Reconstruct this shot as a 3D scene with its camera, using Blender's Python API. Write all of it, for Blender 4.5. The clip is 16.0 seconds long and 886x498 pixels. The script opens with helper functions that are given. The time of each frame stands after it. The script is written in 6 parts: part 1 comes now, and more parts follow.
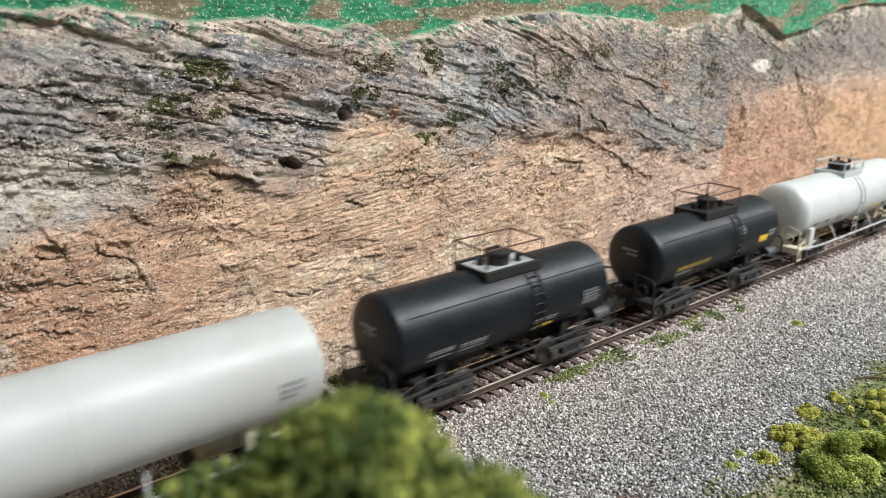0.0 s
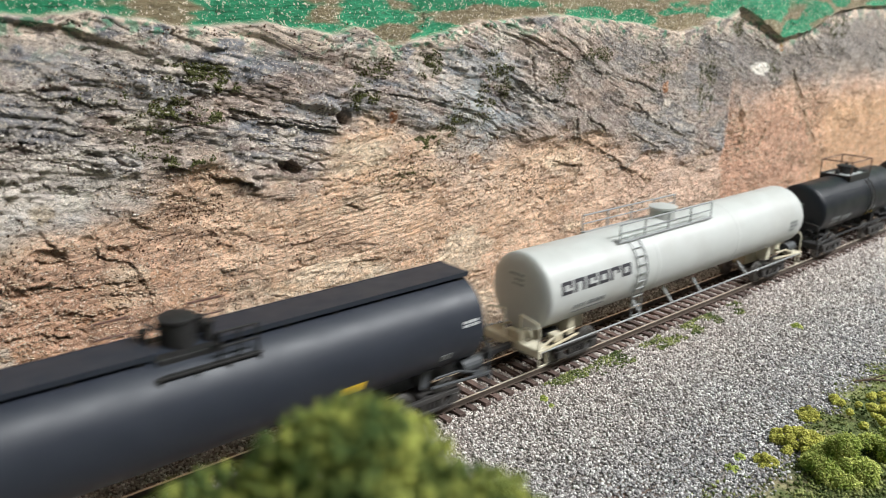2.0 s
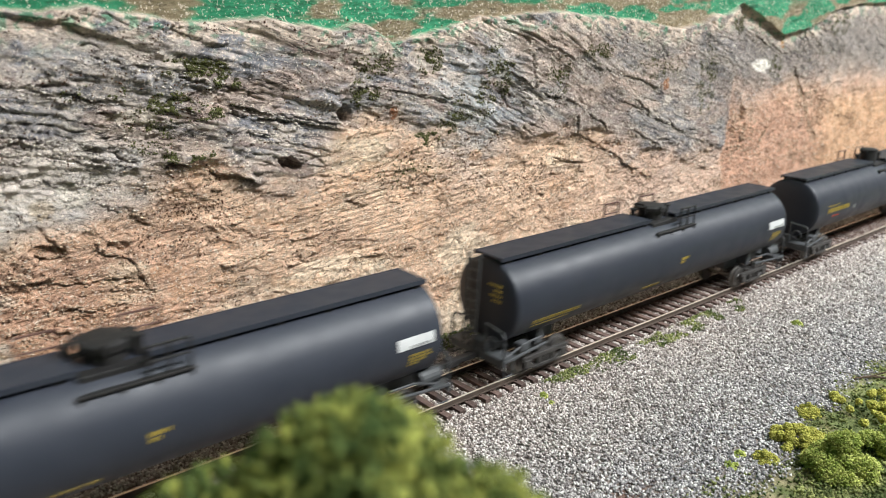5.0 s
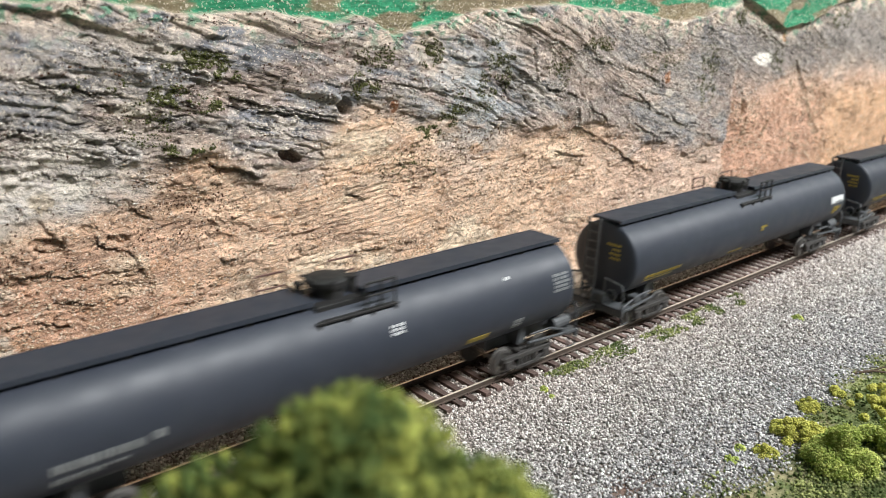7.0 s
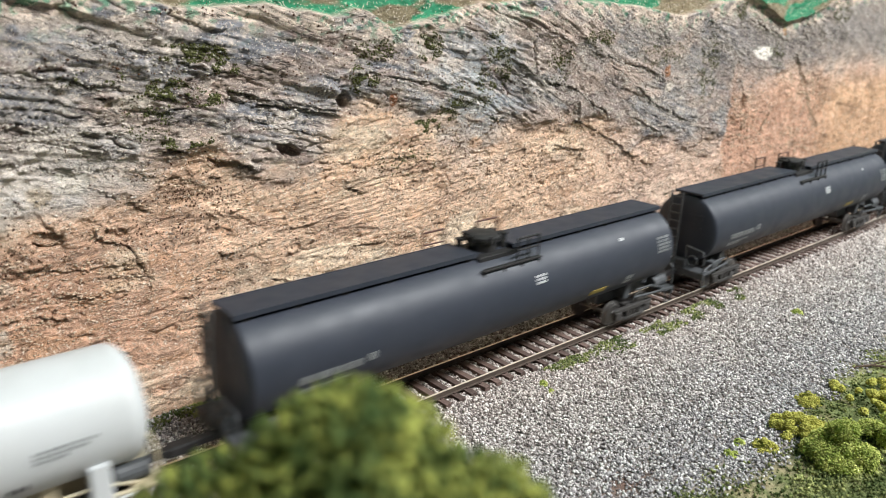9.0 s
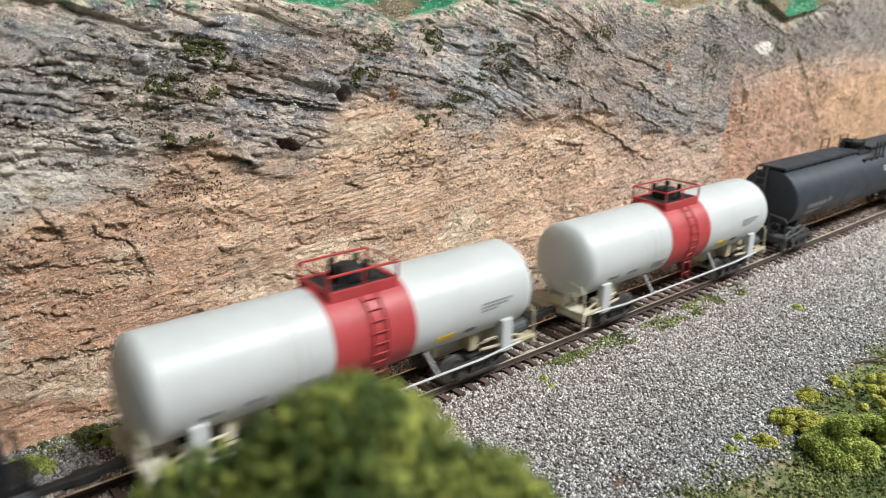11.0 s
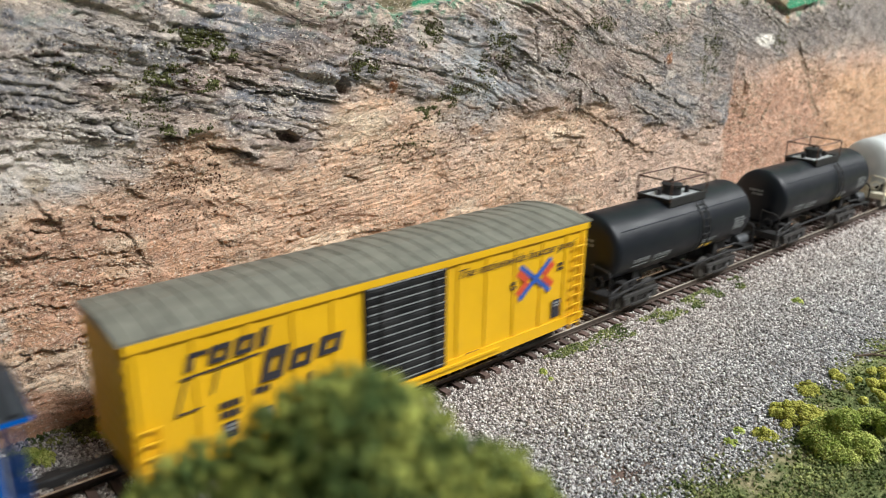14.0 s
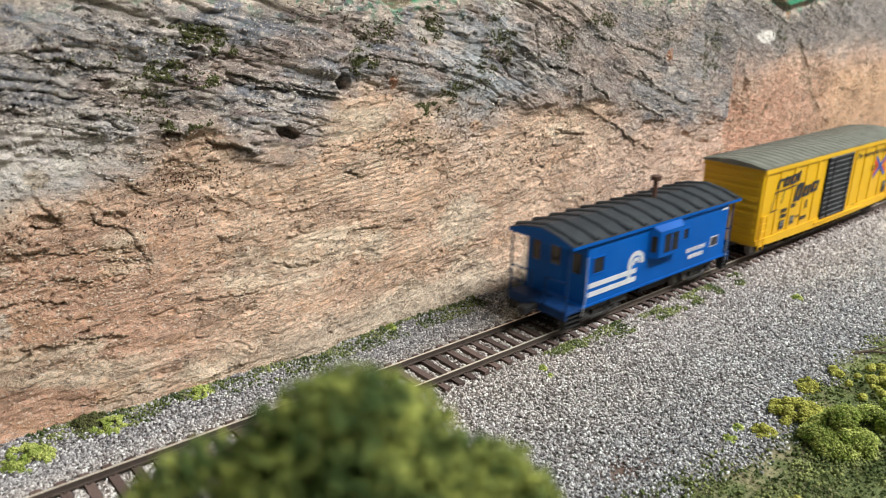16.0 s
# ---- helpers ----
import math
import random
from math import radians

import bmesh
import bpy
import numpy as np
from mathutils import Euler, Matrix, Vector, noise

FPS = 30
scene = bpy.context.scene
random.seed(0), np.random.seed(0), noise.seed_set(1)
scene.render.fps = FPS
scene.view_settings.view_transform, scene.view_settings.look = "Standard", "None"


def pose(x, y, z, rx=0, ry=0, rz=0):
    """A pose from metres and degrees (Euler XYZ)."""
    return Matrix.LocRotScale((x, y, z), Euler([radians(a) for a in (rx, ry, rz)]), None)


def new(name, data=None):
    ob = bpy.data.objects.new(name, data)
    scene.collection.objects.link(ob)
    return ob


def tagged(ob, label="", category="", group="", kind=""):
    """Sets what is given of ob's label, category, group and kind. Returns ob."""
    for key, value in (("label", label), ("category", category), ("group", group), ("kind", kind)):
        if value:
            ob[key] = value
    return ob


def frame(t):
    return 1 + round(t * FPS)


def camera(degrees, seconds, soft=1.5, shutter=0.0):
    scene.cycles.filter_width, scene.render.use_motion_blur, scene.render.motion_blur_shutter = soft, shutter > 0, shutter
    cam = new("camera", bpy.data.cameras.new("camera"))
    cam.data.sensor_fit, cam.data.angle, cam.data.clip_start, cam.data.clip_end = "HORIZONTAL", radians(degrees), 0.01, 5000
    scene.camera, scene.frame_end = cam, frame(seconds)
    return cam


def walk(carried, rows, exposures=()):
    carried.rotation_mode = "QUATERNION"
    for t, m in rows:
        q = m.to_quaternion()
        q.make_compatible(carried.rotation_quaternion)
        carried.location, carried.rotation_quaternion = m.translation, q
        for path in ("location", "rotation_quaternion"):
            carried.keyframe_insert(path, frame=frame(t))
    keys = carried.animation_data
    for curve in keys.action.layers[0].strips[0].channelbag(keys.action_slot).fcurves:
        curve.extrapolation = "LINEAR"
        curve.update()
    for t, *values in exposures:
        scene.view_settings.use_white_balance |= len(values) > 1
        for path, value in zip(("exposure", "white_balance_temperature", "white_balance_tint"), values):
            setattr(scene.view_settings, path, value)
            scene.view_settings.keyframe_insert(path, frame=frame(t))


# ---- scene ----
MM = 0.001
cam = camera(61.275, 16.0, soft=0.8, shutter=0.5)
cam.data.dof.use_dof = True
cam.data.dof.focus_distance = 0.28
cam.data.dof.aperture_fstop = 15.5
walk(cam, [
    (0, pose(-0.16118, -0.19314, 0.13431, 72.986, -0.645, -39.940)),
    (0.5, pose(-0.16122, -0.19314, 0.13435, 72.980, -0.649, -39.943)),
    (1, pose(-0.16125, -0.19315, 0.13439, 72.956, -0.618, -39.954)),
    (1.5, pose(-0.16131, -0.19316, 0.13442, 72.994, -0.622, -39.960)),
    (2, pose(-0.16136, -0.19318, 0.13445, 73.230, -0.540, -40.025)),
    (2.5, pose(-0.16136, -0.19316, 0.13441, 73.364, -0.583, -39.998)),
    (3, pose(-0.16136, -0.19315, 0.13438, 73.270, -0.593, -39.995)),
    (3.5, pose(-0.16131, -0.19308, 0.13430, 73.209, -0.590, -39.997)),
    (4, pose(-0.16127, -0.19301, 0.13422, 73.162, -0.585, -39.999)),
    (6.5, pose(-0.16107, -0.19276, 0.13400, 72.686, -0.675, -39.970)),
    (7, pose(-0.16094, -0.19260, 0.13389, 72.538, -0.690, -39.945)),
    (7.5, pose(-0.16081, -0.19244, 0.13378, 72.269, -0.712, -39.943)),
    (8, pose(-0.16075, -0.19233, 0.13372, 72.145, -0.718, -39.956)),
    (8.5, pose(-0.16068, -0.19222, 0.13366, 72.148, -0.686, -39.988)),
    (9, pose(-0.16062, -0.19211, 0.13360, 72.112, -0.736, -39.992)),
    (11.5, pose(-0.16045, -0.19175, 0.13341, 71.676, -0.786, -39.996)),
    (12, pose(-0.16040, -0.19167, 0.13336, 71.632, -0.777, -40.008)),
    (12.5, pose(-0.16035, -0.19158, 0.13332, 71.573, -0.779, -40.004)),
    (13, pose(-0.16031, -0.19150, 0.13327, 71.449, -0.852, -39.992)),
    (13.5, pose(-0.16026, -0.19141, 0.13322, 71.297, -0.863, -39.991)),
    (14, pose(-0.16008, -0.19119, 0.13311, 71.208, -0.887, -39.985)),
    (14.5, pose(-0.15993, -0.19113, 0.13307, 71.158, -0.876, -39.980)),
    (15, pose(-0.15990, -0.19119, 0.13313, 71.077, -0.899, -39.957)),
    (15.5, pose(-0.16002, -0.19118, 0.13325, 71.050, -0.929, -39.986)),
    (16, pose(-0.16014, -0.19107, 0.13332, 70.877, -0.972, -39.987)),
], exposures=[(0, -0.24), (1, -0.28), (2.5, -0.19), (3.5, -0.11), (5, -0.06), (7, -0.01), (8.5, -0.03), (9.2, -0.09), (10.3, -0.22), (11.5, -0.32), (12.5, -0.24), (14, -0.28), (16, -0.32)])

# ---- light: a closed layout room with two ceiling fixtures ----
world = bpy.data.worlds.new("room_air")
world.use_nodes = True
world.node_tree.nodes["Background"].inputs[0].default_value = (0.9, 0.95, 1.0, 1)
world.node_tree.nodes["Background"].inputs[1].default_value = 0.02
scene.world = world


def area_lamp(name, x, y, z, sx, sy, watts, colour):
    data = bpy.data.lights.new(name, "AREA")
    data.shape, data.size, data.size_y, data.energy, data.color = "RECTANGLE", sx, sy, watts, colour
    ob = new(name, data)
    ob.matrix_world = pose(x, y, z)
    return ob


LAMPS = [(0.55, -0.98, 1.28, 0.3), (1.9, -0.98, 1.28, 0.3)]
for lx, ly, lsx, lsy in LAMPS:
    area_lamp("ceiling_lamp", lx, ly, 1.425, lsx, lsy, 62 if lx < 1 else 42, (0.95, 0.98, 1.0))


# ---- materials ----
def material(name, colour, rough=0.6, metal=0.0, var=0.15, scale=400.0, bump=0.0, bump_scale=1500.0, island=0.0,
             obj=0.0, second=None, second_scale=60.0, second_amount=0.5, spec=0.5):
    m = bpy.data.materials.new(name)
    m.use_nodes = True
    nt = m.node_tree
    n, l = nt.nodes, nt.links
    b = n["Principled BSDF"]
    b.inputs["Roughness"].default_value = rough
    b.inputs["Metallic"].default_value = metal
    b.inputs["Specular IOR Level"].default_value = spec
    tc = n.new("ShaderNodeTexCoord")

    def mix(kind, fac, a, c):
        x = n.new("ShaderNodeMix")
        x.data_type, x.blend_type = "RGBA", kind
        if isinstance(fac, float):
            x.inputs[0].default_value = fac
        else:
            l.new(fac, x.inputs[0])
        for sock, v in ((x.inputs[6], a), (x.inputs[7], c)):
            if isinstance(v, tuple):
                sock.default_value = (*v[:3], 1)
            else:
                l.new(v, sock)
        return x.outputs[2]

    def noise_tex(sc, detail=4.0):
        t = n.new("ShaderNodeTexNoise")
        t.inputs["Scale"].default_value, t.inputs["Detail"].default_value = sc, detail
        l.new(tc.outputs["Object"], t.inputs["Vector"])
        return t.outputs["Fac"]

    def ramp(src, a, c, lo, hi):
        r = n.new("ShaderNodeMapRange")
        r.inputs[1].default_value, r.inputs[2].default_value = a, c
        r.inputs[3].default_value, r.inputs[4].default_value = lo, hi
        l.new(src, r.inputs[0])
        return r.outputs[0]

    if colour == "paint":
        at = n.new("ShaderNodeAttribute")
        at.attribute_name = "paint"
        col = at.outputs["Color"]
    else:
        col = tuple(colour)
    if second:
        col = mix("MIX", ramp(noise_tex(second_scale, 6.0), 0.42, 0.62, 0.0, second_amount), col, tuple(second))
    if var:
        g = ramp(noise_tex(scale), 0.25, 0.75, 1 - var, 1 + var)
        cmb = n.new("ShaderNodeCombineColor")
        for k in range(3):
            l.new(g, cmb.inputs[k])
        col = mix("MULTIPLY", 1.0, col, cmb.outputs[0])
    for amount, node, out in ((island, "ShaderNodeNewGeometry", "Random Per Island"), (obj, "ShaderNodeObjectInfo", "Random")):
        if amount:
            g = n.new(node)
            v = ramp(g.outputs[out], 0.0, 1.0, 1 - amount, 1 + amount)
            cmb = n.new("ShaderNodeCombineColor")
            for k in range(3):
                l.new(v, cmb.inputs[k])
            col = mix("MULTIPLY", 1.0, col, cmb.outputs[0])
    if isinstance(col, tuple):
        b.inputs["Base Color"].default_value = (*col, 1)
    else:
        l.new(col, b.inputs["Base Color"])
    if rough < 0.95:
        l.new(ramp(noise_tex(scale * 0.7), 0.3, 0.7, max(rough - 0.08, 0.05), min(rough + 0.08, 1)), b.inputs["Roughness"])
    if bump:
        bp = n.new("ShaderNodeBump")
        bp.inputs["Strength"].default_value = min(bump, 1.0)
        bp.inputs["Distance"].default_value = 0.0004
        l.new(noise_tex(bump_scale, 8.0), bp.inputs["Height"])
        l.new(bp.outputs[0], b.inputs["Normal"])
    return m


def leaf_material(name, dark, light, rough=0.9, mottle=0.0):
    m = material(name, dark, rough, var=0.2, scale=600, bump=0.8, bump_scale=1800, spec=0.2)
    nt = m.node_tree
    n, l = nt.nodes, nt.links
    b = n["Principled BSDF"]
    old = b.inputs["Base Color"].links[0].from_socket
    g = n.new("ShaderNodeNewGeometry")
    fac = g.outputs["Random Per Island"]
    if mottle:
        tc = n.new("ShaderNodeTexCoord")
        t = n.new("ShaderNodeTexNoise")
        t.inputs["Scale"].default_value, t.inputs["Detail"].default_value = mottle, 3.0
        l.new(tc.outputs["Object"], t.inputs["Vector"])
        r = n.new("ShaderNodeMapRange")
        for k, v in enumerate((0.38, 0.64, 0.0, 1.5)):
            r.inputs[k + 1].default_value = v
        l.new(t.outputs["Fac"], r.inputs[0])
        mul = n.new("ShaderNodeMath")
        mul.operation, mul.use_clamp = "MULTIPLY", True
        l.new(fac, mul.inputs[0])
        l.new(r.outputs[0], mul.inputs[1])
        fac = mul.outputs[0]
    x = n.new("ShaderNodeMix")
    x.data_type = "RGBA"
    x.inputs[7].default_value = (*light, 1)
    l.new(fac, x.inputs[0])
    l.new(old, x.inputs[6])
    l.new(x.outputs[2], b.inputs["Base Color"])
    return m



def rock_material():
    m = bpy.data.materials.new("painted_plaster_rock")
    m.use_nodes = True
    n, l = m.node_tree.nodes, m.node_tree.links
    b = n["Principled BSDF"]
    b.inputs["Roughness"].default_value = 0.88
    b.inputs["Specular IOR Level"].default_value = 0.25
    tc = n.new("ShaderNodeTexCoord")
    at = n.new("ShaderNodeAttribute")
    at.attribute_name = "paint"

    def tex(scale, detail, rough, stretch=(1, 1, 1)):
        mp = n.new("ShaderNodeMapping")
        mp.inputs["Scale"].default_value = stretch
        mp.inputs["Rotation"].default_value = (0, radians(14), 0)
        l.new(tc.outputs["Object"], mp.inputs["Vector"])
        t = n.new("ShaderNodeTexNoise")
        t.inputs["Scale"].default_value, t.inputs["Detail"].default_value, t.inputs["Roughness"].default_value = scale, detail, rough
        l.new(mp.outputs[0], t.inputs["Vector"])
        return t.outputs["Fac"]

    def span(src, a, c, lo, hi):
        r = n.new("ShaderNodeMapRange")
        for k, v in enumerate((a, c, lo, hi)):
            r.inputs[k + 1].default_value = v
        l.new(src, r.inputs[0])
        return r.outputs[0]

    def mix(kind, fac, a, c):
        x = n.new("ShaderNodeMix")
        x.data_type, x.blend_type = "RGBA", kind
        if isinstance(fac, float):
            x.inputs[0].default_value = fac
        else:
            l.new(fac, x.inputs[0])
        l.new(a, x.inputs[6])
        if isinstance(c, tuple):
            x.inputs[7].default_value = (*c, 1)
        else:
            l.new(c, x.inputs[7])
        return x.outputs[2]

    def grey(v):
        c = n.new("ShaderNodeCombineColor")
        for k in range(3):
            l.new(v, c.inputs[k])
        return c.outputs[0]

    sep = n.new("ShaderNodeSeparateXYZ")
    l.new(tc.outputs["Object"], sep.inputs[0])
    zone = n.new("ShaderNodeAttribute")
    zone.attribute_name = "zone"
    zs = n.new("ShaderNodeSeparateColor")
    l.new(zone.outputs["Color"], zs.inputs[0])
    greyzone, dipzone = zs.outputs[0], zs.outputs[1]

    def maths(op, a, c, d=None):
        x = n.new("ShaderNodeMath")
        x.operation = op
        for sock, v in zip(x.inputs, (a, c, d)):
            if isinstance(v, (int, float)):
                sock.default_value = v
            elif v is not None:
                l.new(v, sock)
        return x.outputs[0]

    # height across the beds, which dip to the right
    bed_n = maths("MULTIPLY_ADD", sep.outputs["X"], dipzone, sep.outputs["Z"])

    def layered(sx, sn, height, detail, rough=0.55):
        c = n.new("ShaderNodeCombineXYZ")
        l.new(maths("MULTIPLY", sep.outputs["X"], sx), c.inputs[0])
        l.new(maths("MULTIPLY", height, sn), c.inputs[2])
        t = n.new("ShaderNodeTexNoise")
        t.inputs["Scale"].default_value, t.inputs["Detail"].default_value, t.inputs["Roughness"].default_value = 1.0, detail, rough
        l.new(c.outputs[0], t.inputs["Vector"])
        return t.outputs["Fac"]

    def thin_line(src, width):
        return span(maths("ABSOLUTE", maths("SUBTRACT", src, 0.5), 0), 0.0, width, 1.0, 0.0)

    broad, mid, fine = tex(170, 8, 0.65, (0.6, 1, 1)), tex(620, 9, 0.72, (0.7, 1, 1)), tex(2200, 4, 0.6)
    gap = span(tex(70, 3, 0.5), 0.42, 0.58, 0.0, 1.0)
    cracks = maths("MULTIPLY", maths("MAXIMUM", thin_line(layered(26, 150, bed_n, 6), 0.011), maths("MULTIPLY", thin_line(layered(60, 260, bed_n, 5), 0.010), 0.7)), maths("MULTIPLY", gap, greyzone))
    flat_n = maths("MULTIPLY_ADD", sep.outputs["X"], -0.05, sep.outputs["Z"])
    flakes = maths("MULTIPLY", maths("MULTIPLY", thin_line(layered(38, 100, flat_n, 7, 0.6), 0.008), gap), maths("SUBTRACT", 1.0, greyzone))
    strokes = maths("MULTIPLY", layered(26, 560, flat_n, 4, 0.6), span(tex(32, 3, 0.5), 0.38, 0.58, 0.25, 1.0))
    col = mix("MULTIPLY", 1.0, at.outputs["Color"], grey(span(broad, 0.32, 0.68, 0.80, 1.3)))
    col = mix("MULTIPLY", 1.0, col, grey(span(mid, 0.3, 0.7, 0.72, 1.36)))
    col = mix("MIX", span(tex(1100, 3, 0.5), 0.59, 0.65, 0.0, 0.7), col, (0.90, 0.79, 0.65))
    col = mix("MIX", span(tex(900, 4, 0.6, (0.6, 1, 1)), 0.36, 0.28, 0.0, 0.6), col, (0.10, 0.08, 0.07))
    # crack and flake lines darkened: the shade inside them is put into the colour
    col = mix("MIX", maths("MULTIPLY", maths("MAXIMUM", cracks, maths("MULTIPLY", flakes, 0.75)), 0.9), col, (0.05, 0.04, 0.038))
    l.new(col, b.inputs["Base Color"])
    tall = maths("MULTIPLY_ADD", fine, 0.3, mid)
    tall = maths("MULTIPLY_ADD", maths("MULTIPLY", strokes, maths("SUBTRACT", 1.0, greyzone)), 0.9, tall)
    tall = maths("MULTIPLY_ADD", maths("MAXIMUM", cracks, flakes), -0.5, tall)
    bp = n.new("ShaderNodeBump")
    bp.inputs["Strength"].default_value, bp.inputs["Distance"].default_value = 1.0, 0.0014
    l.new(tall, bp.inputs["Height"])
    l.new(bp.outputs[0], b.inputs["Normal"])
    return m


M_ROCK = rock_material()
M_GROUND = material("scenic_ground", "paint", 0.95, var=0.3, scale=700, bump=1.0, bump_scale=1000, spec=0.2)


def stone_material():
    """Crushed stone in several greys, with more pale pinkish stones on the shoulder beside the track."""
    m = material("crushed_stone", (0.4, 0.4, 0.4), 0.9, var=0.22, scale=1400, bump=0.5, bump_scale=3000, spec=0.3)
    n, l = m.node_tree.nodes, m.node_tree.links
    b = n["Principled BSDF"]
    grain = b.inputs["Base Color"].links[0].from_node
    geo, tc, sep = n.new("ShaderNodeNewGeometry"), n.new("ShaderNodeTexCoord"), n.new("ShaderNodeSeparateXYZ")
    l.new(tc.outputs["Object"], sep.inputs[0])
    patch_noise = n.new("ShaderNodeTexNoise")
    patch_noise.inputs["Scale"].default_value, patch_noise.inputs["Detail"].default_value = 45, 4
    l.new(tc.outputs["Object"], patch_noise.inputs["Vector"])
    wob = n.new("ShaderNodeMath")
    wob.operation = "MULTIPLY_ADD"
    l.new(patch_noise.outputs["Fac"], wob.inputs[0])
    wob.inputs[1].default_value = 0.06
    l.new(sep.outputs["Y"], wob.inputs[2])
    near = n.new("ShaderNodeMapRange")
    for k, v in enumerate((-0.055, 0.01, 0.0, 1.0)):
        near.inputs[k + 1].default_value = v
    l.new(wob.outputs[0], near.inputs[0])
    ramps = []
    for stops in (((0.0, (0.10, 0.095, 0.10)), (0.22, (0.22, 0.21, 0.215)), (0.5, (0.36, 0.345, 0.345)), (0.8, (0.50, 0.48, 0.47)), (1.0, (0.85, 0.83, 0.80))),
                  ((0.0, (0.16, 0.13, 0.115)), (0.2, (0.33, 0.28, 0.25)), (0.5, (0.52, 0.46, 0.42)), (0.8, (0.66, 0.60, 0.55)), (1.0, (0.92, 0.88, 0.83)))):
        r = n.new("ShaderNodeValToRGB")
        for k, (at, c) in enumerate(stops):
            e = r.color_ramp.elements[k] if k in (0,) else (r.color_ramp.elements.new(at) if k < len(stops) - 1 else r.color_ramp.elements[-1])
            e.position, e.color = at, (*c, 1)
        l.new(geo.outputs["Random Per Island"], r.inputs[0])
        ramps.append(r.outputs[0])
    x = n.new("ShaderNodeMix")
    x.data_type = "RGBA"
    far_side = n.new("ShaderNodeMapRange")
    for k, v in enumerate((0.012, 0.024, 1.0, 0.15)):
        far_side.inputs[k + 1].default_value = v
    l.new(sep.outputs["Y"], far_side.inputs[0])
    pale = n.new("ShaderNodeMath")
    pale.operation = "MULTIPLY"
    l.new(near.outputs[0], pale.inputs[0])
    l.new(far_side.outputs[0], pale.inputs[1])
    l.new(pale.outputs[0], x.inputs[0])
    l.new(ramps[0], x.inputs[6])
    l.new(ramps[1], x.inputs[7])
    l.new(x.outputs[2], grain.inputs[6])
    return m


M_STONE = stone_material()
M_TIE = material("tie_brown", (0.115, 0.075, 0.062), 0.8, var=0.3, scale=800, bump=0.6, obj=0.35)
M_RAIL = material("rail_side_brown", (0.10, 0.075, 0.06), 0.6, metal=0.3, var=0.25, scale=500)
M_RAILTOP = material("polished_rail_head", (0.80, 0.74, 0.62), 0.35, metal=0.55, var=0.1, scale=300)
M_BLACK = material("satin_black_enamel", (0.004, 0.006, 0.0105), 0.42, var=0.06, scale=120, spec=0.4, second=(0.013, 0.014, 0.017), second_scale=40, second_amount=0.4)
M_CHAR = material("charcoal_enamel", (0.021, 0.025, 0.036), 0.46, var=0.05, scale=150, second=(0.027, 0.031, 0.041), second_scale=35, second_amount=0.4, spec=0.42)
# M_CHAR lightened: the brighter exposure of three cars is put into this colour
M_CHAR2 = material("brightened_charcoal_enamel", (0.027, 0.032, 0.045), 0.5, var=0.05, scale=150, second=(0.034, 0.038, 0.05), second_scale=35, second_amount=0.4, spec=0.42)
M_DARK = material("dark_underframe", (0.013, 0.012, 0.012), 0.65, var=0.3, scale=600)
M_TRUCK = material("weathered_truck", (0.038, 0.035, 0.033), 0.6, var=0.3, scale=700)
M_GEAR = material("dusty_grey_fittings", (0.06, 0.064, 0.068), 0.55, var=0.25, scale=500)
M_WHEEL = material("wheel_metal", (0.2, 0.19, 0.18), 0.4, metal=0.8, var=0.2, scale=500)
M_WHITE = material("white_enamel", (0.53, 0.545, 0.545), 0.45, var=0.03, scale=100, second=(0.48, 0.48, 0.46), second_scale=45, second_amount=0.35)
M_CREAM = material("dusty_white_enamel", (0.48, 0.49, 0.475), 0.45, var=0.04, scale=100, second=(0.41, 0.405, 0.385), second_scale=45, second_amount=0.5)
M_FRAMEW = material("cream_frame", (0.60, 0.56, 0.44), 0.55, var=0.12, scale=300, second=(0.34, 0.25, 0.11), second_scale=70, second_amount=0.6)
M_RED = material("red_band", (0.42, 0.048, 0.052), 0.5, var=0.1, scale=200)
M_GREY = material("walkway_grey", (0.30, 0.31, 0.31), 0.5, var=0.12, scale=300)
M_SILVER = material("platform_silver", (0.5, 0.52, 0.53), 0.45, metal=0.3, var=0.15, scale=300)
M_RUST = material("railing_brown", (0.11, 0.055, 0.04), 0.6, var=0.2, scale=300)
M_YELLOW = material("yellow_enamel", (0.80, 0.45, 0.008), 0.42, var=0.05, scale=90, second=(0.68, 0.37, 0.012), second_scale=45, second_amount=0.45)
M_MARKY = material("yellow_marking", (0.75, 0.50, 0.03), 0.5, var=0.1, scale=400)
M_DULLY = material("dull_yellow_lettering", (0.34, 0.25, 0.04), 0.5, var=0.2, scale=500)
M_MARKW = material("white_marking", (0.62, 0.63, 0.63), 0.5, var=0.1, scale=400)
M_MARKK = material("black_marking", (0.03, 0.028, 0.035), 0.5, var=0.1, scale=400)
M_MARKG = material("grey_marking", (0.24, 0.25, 0.25), 0.5, var=0.1, scale=400)
M_MARKR = material("orange_red_marking", (0.62, 0.08, 0.03), 0.5, var=0.1, scale=400)
M_MARKB = material("blue_marking", (0.03, 0.10, 0.40), 0.5, var=0.1, scale=400)
M_ROOF = material("galvanised_roof", (0.205, 0.20, 0.165), 0.55, metal=0.1, var=0.2, scale=150, second=(0.16, 0.155, 0.13), second_scale=60)
M_DOOR = material("black_door", (0.008, 0.008, 0.009), 0.7, var=0.2, scale=200, second=(0.07, 0.07, 0.07), second_scale=130, second_amount=0.25, spec=0.25)
M_BLUE = material("blue_enamel", (0.0005, 0.095, 0.40), 0.5, var=0.06, scale=100, second=(0.0005, 0.072, 0.31), second_scale=40, spec=0.15)
